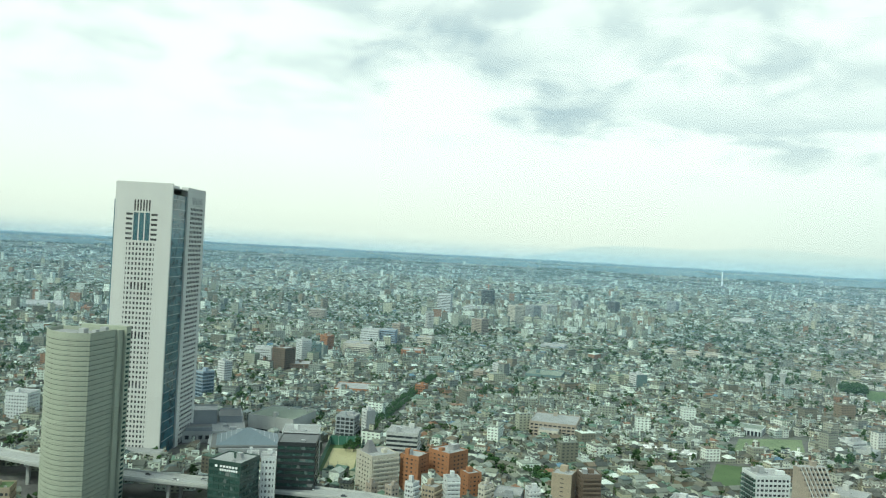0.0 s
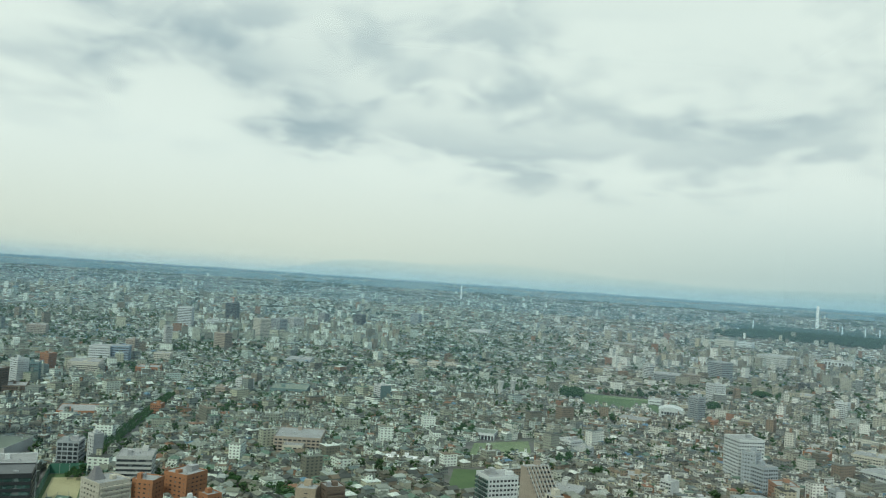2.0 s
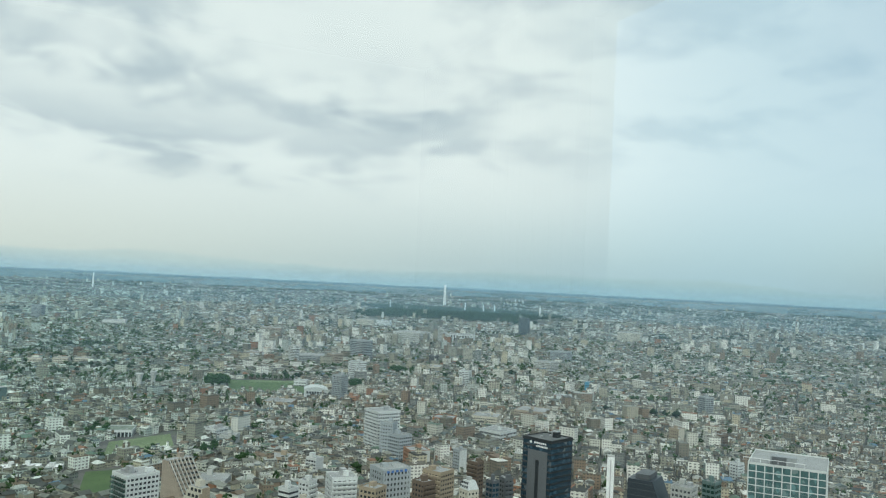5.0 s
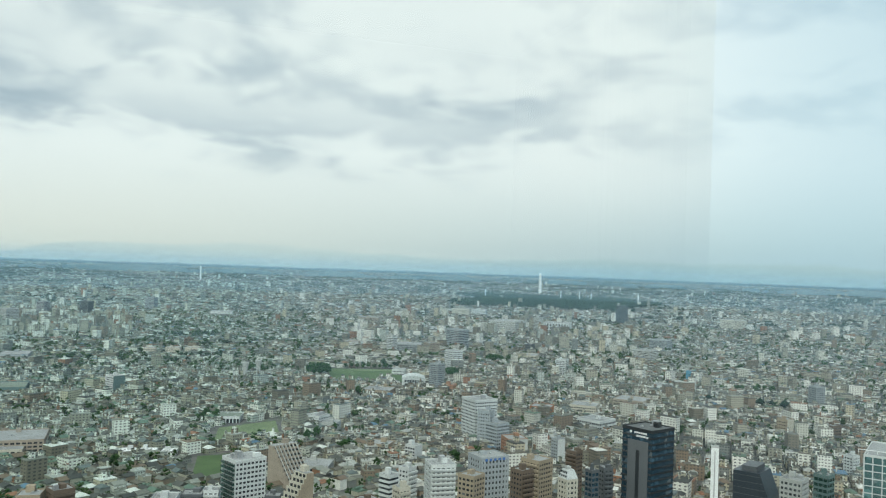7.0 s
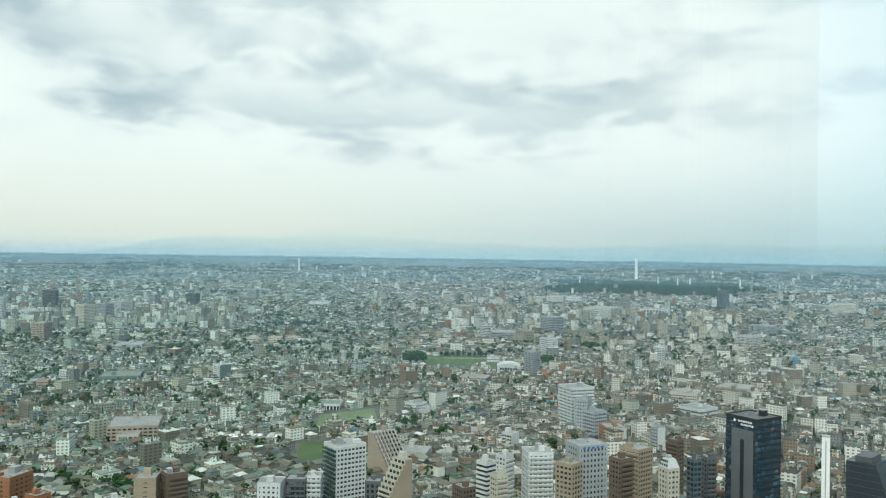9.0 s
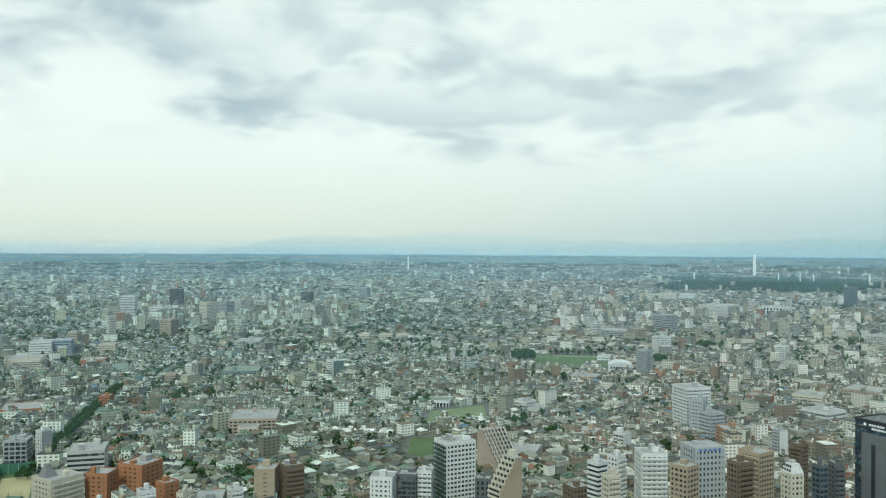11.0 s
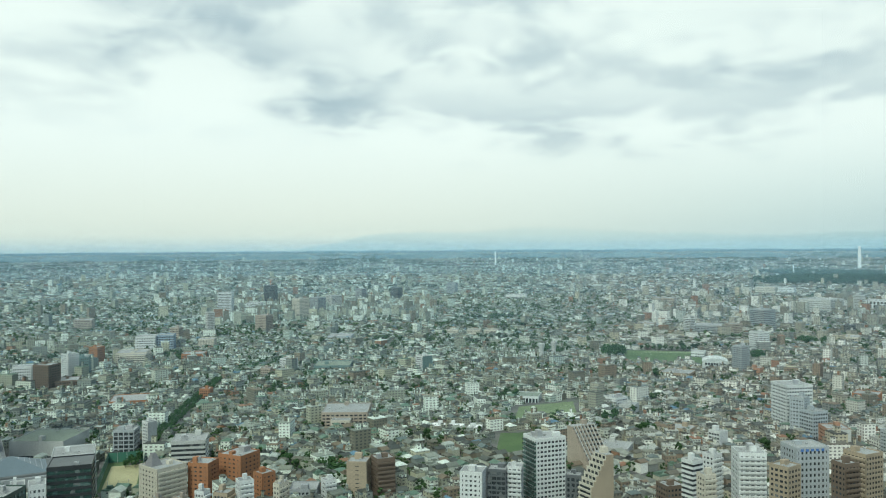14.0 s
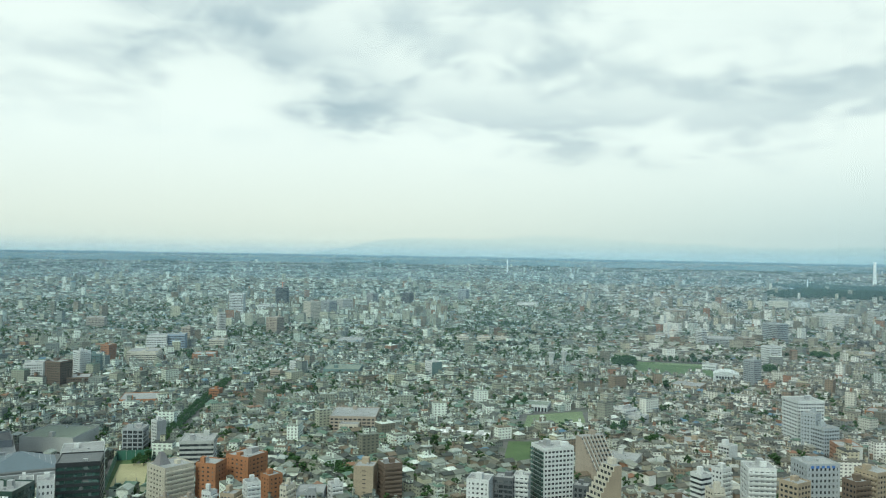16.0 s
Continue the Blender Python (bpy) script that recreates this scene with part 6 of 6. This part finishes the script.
P = plots()
TREE_SPOTS = []
pick = rng.random(len(P))
green = np.array([noise.noise((x_ * 0.006, y_ * 0.006, 3.0)) for x_, y_, _ in P])
yard = (pick < 0.12 + 0.05 * (P[:, 0] < 0.45 * P[:, 1]) + 0.20 * (green > 0.25))
TREE_SPOTS += [(x_, y_) for x_, y_, _ in P[yard]]
P, pick, green = P[~yard], rng.random((~yard).sum()), green[~yard]
n = len(P)
kind = np.where(pick < 0.46, 0, np.where(pick < 0.76, 1, 2))
w = rng.uniform(7.0, 10.2, n)
d = rng.uniform(6.8, 9.8, n)
h = np.where(rng.random(n) < 0.35, rng.uniform(7.5, 9.5, n), rng.uniform(5.2, 6.8, n))
block = rng.random(n)
mid = (block < 0.075) & (kind == 0)
w[mid], d[mid], h[mid] = rng.uniform(11, 20, mid.sum()), rng.uniform(9, 12.5, mid.sum()), rng.uniform(9, 15, mid.sum())
# taller blocks gather along the main roads and round the stations
pr, pa = np.hypot(P[:, 0], P[:, 1]), np.degrees(np.arctan2(P[:, 0], P[:, 1]))
dense = np.zeros(n)
for a0, a1, r0, r1, more in ((-1, 15, 1950, 2750, 0.10), (29, 40, 1600, 2400, 0.06), (-13, 0, 1150, 1750, 0.05), (41, 64, 650, 1600, 0.045), (36, 50, 1500, 2600, 0.04), (-28, -14, 1300, 2400, 0.04), (4, 30, 900, 1900, 0.012)):
    dense = np.maximum(dense, more * ((pa > a0) & (pa < a1) & (pr > r0) & (pr < r1)))
tall = (block > 0.993 - dense)
kind[tall] = 0
w[tall], d[tall], h[tall] = rng.uniform(10, 24, tall.sum()), rng.uniform(9, 14, tall.sum()), rng.uniform(13, 24, tall.sum()) * np.where(pr[tall] > 1900, 1.5, 1.0)
ang = P[:, 2] + np.where(rng.random(n) < 0.5, np.pi / 2, 0.0) + rng.normal(0, 0.05, n)


def house_kind(i):
    """Meshes of one kind of small house: walls, roof and a window pane."""
    rnd = random.Random(100 + i)
    w_, d_, h_ = rnd.uniform(7.2, 10.0), rnd.uniform(6.8, 9.4), rnd.choice((5.8, 6.2, 8.6))
    flat = i % 3 == 0
    walls = box(-w_ / 2, -d_ / 2, -0.5, w_ / 2, d_ / 2, h_)
    if i % 4 == 1:
        add_box(walls, w_ / 2 + 0.004, -d_ * 0.35, -0.5, w_ / 2 + 1.6, d_ * 0.2, h_ * 0.5)
    roof = bmesh.new()
    if flat:
        add_box(roof, -w_ / 2 - 0.1, -d_ / 2 - 0.1, h_, w_ / 2 + 0.1, d_ / 2 + 0.1, h_ + 0.25)
        for q in ((-w_ / 2, -d_ / 2, w_ / 2, -d_ / 2 + 0.25), (-w_ / 2, d_ / 2 - 0.25, w_ / 2, d_ / 2)):
            add_box(roof, q[0], q[1], h_ + 0.254, q[2], q[3], h_ + 1.1)
        add_box(roof, -w_ * 0.3, d_ * 0.05, h_ + 0.254, w_ * 0.1, d_ * 0.35, h_ + 2.5)
    else:
        o, rise, run = 0.5, d_ * 0.28, (0.5 if i % 3 == 1 else 0.22)
        e = [roof.verts.new(q) for q in ((-w_ / 2 - o, -d_ / 2 - o, h_), (w_ / 2 + o, -d_ / 2 - o, h_), (w_ / 2 + o, d_ / 2 + o, h_), (-w_ / 2 - o, d_ / 2 + o, h_))]
        f = [roof.verts.new((x, y, h_ + 0.2)) for x, y in ((-w_ / 2 - o, -d_ / 2 - o), (w_ / 2 + o, -d_ / 2 - o), (w_ / 2 + o, d_ / 2 + o), (-w_ / 2 - o, d_ / 2 + o))]
        r0, r1 = roof.verts.new((-(w_ + 2 * o) * run, 0, h_ + rise)), roof.verts.new(((w_ + 2 * o) * run, 0, h_ + rise))
        roof.faces.new(e[::-1])
        for q in range(4):
            roof.faces.new((e[q], e[(q + 1) % 4], f[(q + 1) % 4], f[q]))
        roof.faces.new((f[0], f[1], r1, r0)), roof.faces.new((f[1], f[2], r1)), roof.faces.new((f[2], f[3], r0, r1)), roof.faces.new((f[3], f[0], r0))
    panes = []
    for face, length in ((0, w_), (1, d_), (2, w_), (3, d_)):
        for lev in (3.9,) if face == i % 2 else ():
            x = rnd.uniform(-0.22, 0.22) * length
            panes.append((face, x, lev))
    return share(walls), share(roof), w_, d_, panes


KINDS = [house_kind(i) for i in range(14)]
PANE_X, PANE_Y = share(box(-0.9, -0.06, 0, 0.9, 0.06, 1.3)), share(box(-0.06, -0.9, 0, 0.06, 0.9, 1.3))
near = np.where((pa > -8) & (pa < 52) & ~mid & ~tall & (pr > 640))[0]
near = near[np.argsort(pr[near])][:300]
for i in near:
    wm, rm, w_, d_, panes = KINDS[int(rng.integers(len(KINDS)))]
    ht = thing("house", "small two-storey house in a dense lane", "house", (P[i, 0], P[i, 1], 0), math.degrees(ang[i]), "houses of the lanes")
    body = put("wall", wm, HOUSE_WALL, ht)
    put("roof", rm, HOUSE_ROOF, ht)
    for face, x, lev in panes:
        at = ((x, -d_ / 2, lev), (w_ / 2, x, lev), (x, d_ / 2, lev), (-w_ / 2, x, lev))[face]
        put("window", PANE_X if face % 2 == 0 else PANE_Y, GLASS, body, at=at)
rest = np.ones(n, bool)
rest[near] = False
P, kind, w, d, h, ang, mid, tall = P[rest], kind[rest], w[rest], d[rest], h[rest], ang[rest], mid[rest], tall[rest]
n = len(P)
fabric("city_houses", P[:, 0], P[:, 1], np.zeros(n), w, d, h, ang, kind, "dense low houses with grey, brown and white roofs")
# lean-tos, upper storeys and outbuildings that break up the houses
lot = np.where((np.hypot(P[:, 0], P[:, 1]) < 1900) & (rng.random(n) < 0.7) & ~tall)[0]
q = len(lot)
up = rng.random(q) < 0.35
ox, oy = np.where(up, 0.0, rng.choice([-1, 1], q) * w[lot] * 0.48), np.where(up, 0.0, rng.uniform(-0.25, 0.25, q) * d[lot])
ca, sa = np.cos(ang[lot]), np.sin(ang[lot])
fabric("house_extensions", P[lot, 0] + ox * ca - oy * sa, P[lot, 1] + ox * sa + oy * ca, np.zeros(q), np.where(up, 0.55, 0.5) * w[lot] * rng.uniform(0.8, 1.1, q), d[lot] * rng.uniform(0.45, 0.8, q),
       np.where(up, h[lot] + rng.uniform(2.2, 3.2, q), h[lot] * rng.uniform(0.45, 0.95, q)), ang[lot], rng.choice([0, 0, 1, 2], q), "upper storeys and lean-tos of dense houses")
# water tanks, air conditioners and railings on the nearer flat roofs
lot = np.where((np.hypot(P[:, 0], P[:, 1]) < 1500) & (kind == 0))[0]
lot = np.concatenate([lot, lot[rng.random(len(lot)) < 0.6]])
q = len(lot)
ox, oy = rng.uniform(-0.35, 0.35, q) * w[lot], rng.uniform(-0.35, 0.35, q) * d[lot]
ca, sa = np.cos(ang[lot]), np.sin(ang[lot])
fabric("roof_clutter", P[lot, 0] + ox * ca - oy * sa, P[lot, 1] + ox * sa + oy * ca, h[lot] + 3.4, rng.uniform(0.9, 3.2, q), rng.uniform(0.8, 1.8, q), rng.uniform(0.6, 1.9, q), ang[lot],
       np.zeros(q, int), "water tanks, air conditioners and sheds on flat roofs")
# rooftop sheds and stair heads on the larger flat roofs
big = (mid | tall) & (rng.random(n) < 0.8)
fabric("roof_sheds", P[big, 0] + rng.uniform(-2, 2, big.sum()), P[big, 1] + rng.uniform(-2, 2, big.sum()), h[big] + 2.9, rng.uniform(3, 5, big.sum()), rng.uniform(2.5, 4, big.sum()),
       rng.uniform(2.0, 3.2, big.sum()), ang[big], np.zeros(big.sum(), int), "small sheds and stair heads on flat roofs")

# the far city, out to the rim
m_ = 37000
el_ = np.where(rng.random(m_) < 0.2, rng.uniform(0.27, 0.6, m_), rng.uniform(0.50, 3.75, m_))
dist = np.array([EYE / math.tan(radians(e)) for e in el_])
keep = dist < 42000
dist = dist[keep]
m_ = len(dist)
az_ = np.radians(rng.uniform(-34, 74, m_))
rz = np.array([land(q) for q in dist])
sc = rz[:, 0] / dist
fw = np.maximum(rng.uniform(9, 22, m_), dist * rng.uniform(0.0007, 0.0030, m_)) * sc
fd = np.maximum(rng.uniform(8, 14, m_), dist * 0.0007) * sc
fh = np.where(rng.random(m_) < 0.025, rng.uniform(18, 42, m_), rng.uniform(4, 9, m_)) * sc
fx, fy = rz[:, 0] * np.sin(az_), rz[:, 0] * np.cos(az_)
ok = clear_of(fx, fy)
# the great dark park keeps few houses
ok &= ~((np.degrees(az_) > 37.5) & (np.degrees(az_) < 50.0) & (dist > 4050) & (dist < 5900) & (rng.random(m_) < 0.8))
fabric("far_city", fx[ok], fy[ok], rz[ok, 1], fw[ok], fd[ok], fh[ok], rng.uniform(-0.5, 0.9, ok.sum()), np.where(rng.random(ok.sum()) < 0.55, 0, 1), "far city blocks and houses merging into the horizon", 0.5)

# ---- trees ----
OCT = np.array([[1, 0, 0], [0, 1, 0], [-1, 0, 0], [0, -1, 0], [0, 0, 1], [0, 0, -1]], float)
OCT_F = np.array([[0, 1, 4, 4], [1, 2, 4, 4], [2, 3, 4, 4], [3, 0, 4, 4], [1, 0, 5, 5], [2, 1, 5, 5], [3, 2, 5, 5], [0, 3, 5, 5]])


def clump_mesh(name, cx, cy, cz, cr, leaves=None):
    """Leaf clumps: ragged eight-faced tufts, turned and squeezed at random, joined into one mesh of triangles."""
    n = len(cx)
    v = OCT[None] * cr[:, None, None] * rng.uniform(0.6, 1.35, (n, 6, 1)) * np.array([1, 1, 0.8])
    a = rng.uniform(0, math.tau, n)
    x_ = v[:, :, 0] * np.cos(a)[:, None] - v[:, :, 1] * np.sin(a)[:, None] + cx[:, None] + rng.normal(0, 0.15, (n, 6)) * cr[:, None]
    y_ = v[:, :, 0] * np.sin(a)[:, None] + v[:, :, 1] * np.cos(a)[:, None] + cy[:, None] + rng.normal(0, 0.15, (n, 6)) * cr[:, None]
    z_ = v[:, :, 2] + cz[:, None]
    verts = np.stack([x_, y_, z_], 2).reshape(-1, 3)
    tri = (np.arange(n)[:, None, None] * 6 + OCT_F[None, :, :3]).reshape(-1, 3)
    me = bpy.data.meshes.new(name)
    me.vertices.add(len(verts))
    me.vertices.foreach_set("co", verts.astype(np.float32).ravel())
    me.loops.add(len(tri) * 3)
    me.loops.foreach_set("vertex_index", tri.astype(np.int32).ravel())
    me.polygons.add(len(tri))
    me.polygons.foreach_set("loop_start", np.arange(0, len(tri) * 3, 3, dtype=np.int32))
    me.materials.append(leaves or LEAVES)
    me.update(calc_edges=True)
    me.shade_flat()
    return me


def crowns(spots, size, count):
    """Centres and sizes of the clumps of many crowns."""
    spots = np.asarray(spots, float)
    t = np.repeat(np.arange(len(spots)), count)
    rad = np.asarray(size, float)[t]
    q = rng.normal(0, 1, (len(t), 3))
    q /= np.linalg.norm(q, axis=1)[:, None]
    q *= (rng.random(len(t)) ** 0.45)[:, None]
    return spots[t, 0] + q[:, 0] * rad, spots[t, 1] + q[:, 1] * rad, np.maximum(rad * 1.25 + q[:, 2] * rad * 0.95, 0.8), rad * rng.uniform(0.22, 0.42, len(t))


# small trees and hedges on the lot lines behind the houses
lot = np.where((rng.random(n) < np.where(np.hypot(P[:, 0], P[:, 1]) < 1700, 0.42, 0.26) * np.where(P[:, 0] < 0.45 * P[:, 1], 1.0, 0.5)) & ~tall & ~mid)[0]
off = (d[lot] / 2 + rng.uniform(1.2, 2.4, len(lot))) * rng.choice([-1, 1], len(lot))
TREE_SPOTS += list(zip(P[lot, 0] - off * np.sin(ang[lot]), P[lot, 1] + off * np.cos(ang[lot])))
spots = np.array(TREE_SPOTS)
size = rng.uniform(3.2, 6.2, len(spots))
size[-len(lot):] = rng.uniform(1.7, 3.6, len(lot))
rr = np.hypot(spots[:, 0], spots[:, 1])
size[rr > 1400] *= 1.15
c1, c2 = crowns(spots[rr <= 1400], size[rr <= 1400], 12), crowns(spots[rr > 1400], size[rr > 1400], 6)
cx, cy, cz, cr = [np.concatenate([a, b]) for a, b in zip(c1, c2)]
cr = np.where(np.hypot(cx, cy) > 1400, cr * 1.4, cr)
tagged(new("garden_trees", clump_mesh("garden_trees", cx, cy, cz, cr)), "dark green garden trees between the houses", "trees", kind="stuff")
# far woods: long low patches on the plain
cx, cy, cz, cr = [], [], [], []
for _ in range(1150):
    e = rng.uniform(0.62, 3.7) if rng.random() < 0.55 else rng.uniform(0.7, 2.0)
    q = EYE / math.tan(radians(e))
    a0 = rng.uniform(-34, 74)
    spread = rng.uniform(0.1, 1.1) if e < 1.8 else rng.uniform(0.05, 0.4)
    for _ in range(int(8 + spread * 34)):
        r_, z_ = land(min(44000, q * rng.uniform(0.985, 1.015)))
        a = radians(a0 + rng.uniform(-spread, spread))
        s_ = r_ / q
        size_ = max(6.5, q * 0.0010) * s_ * rng.uniform(0.7, 1.4)
        cx.append(r_ * math.sin(a)), cy.append(r_ * math.cos(a)), cz.append(z_ + size_ * 0.6), cr.append(size_)
for _ in range(4200):
    q = rng.uniform(4050, 5900)
    r_, z_ = land(q)
    a = radians(37.4 + 12.6 * rng.random() + 1.2 * math.sin(q * 0.004))
    size_ = rng.uniform(6, 12) * r_ / q
    cx.append(r_ * math.sin(a)), cy.append(r_ * math.cos(a)), cz.append(z_ + size_), cr.append(size_)
# shrine groves, parks and school yards: larger dark crowns in loose belts
for _ in range(46):
    q, a0, along, deep = rng.uniform(1250, 4200), rng.uniform(-30, 70), rng.uniform(30, 110), rng.uniform(12, 30)
    for _ in range(int(along * deep / 34)):
        s_ = rng.normal(0, 0.45)
        dist_ = q + deep * rng.uniform(-1, 1)
        r_, z_ = land(dist_)
        a = radians(a0) + along * s_ / q
        size_ = rng.uniform(3.2, 6.4) * r_ / dist_
        if clear_of(np.array([r_ * math.sin(a)]), np.array([r_ * math.cos(a)]))[0]:
            cx.append(r_ * math.sin(a)), cy.append(r_ * math.cos(a)), cz.append(z_ + size_ * rng.uniform(0.8, 2.1)), cr.append(size_)
tagged(new("far_woods", clump_mesh("far_woods", np.array(cx), np.array(cy), np.array(cz), np.array(cr), FAR_LEAVES)), "far belts of dark woods and parks", "woods", kind="stuff")
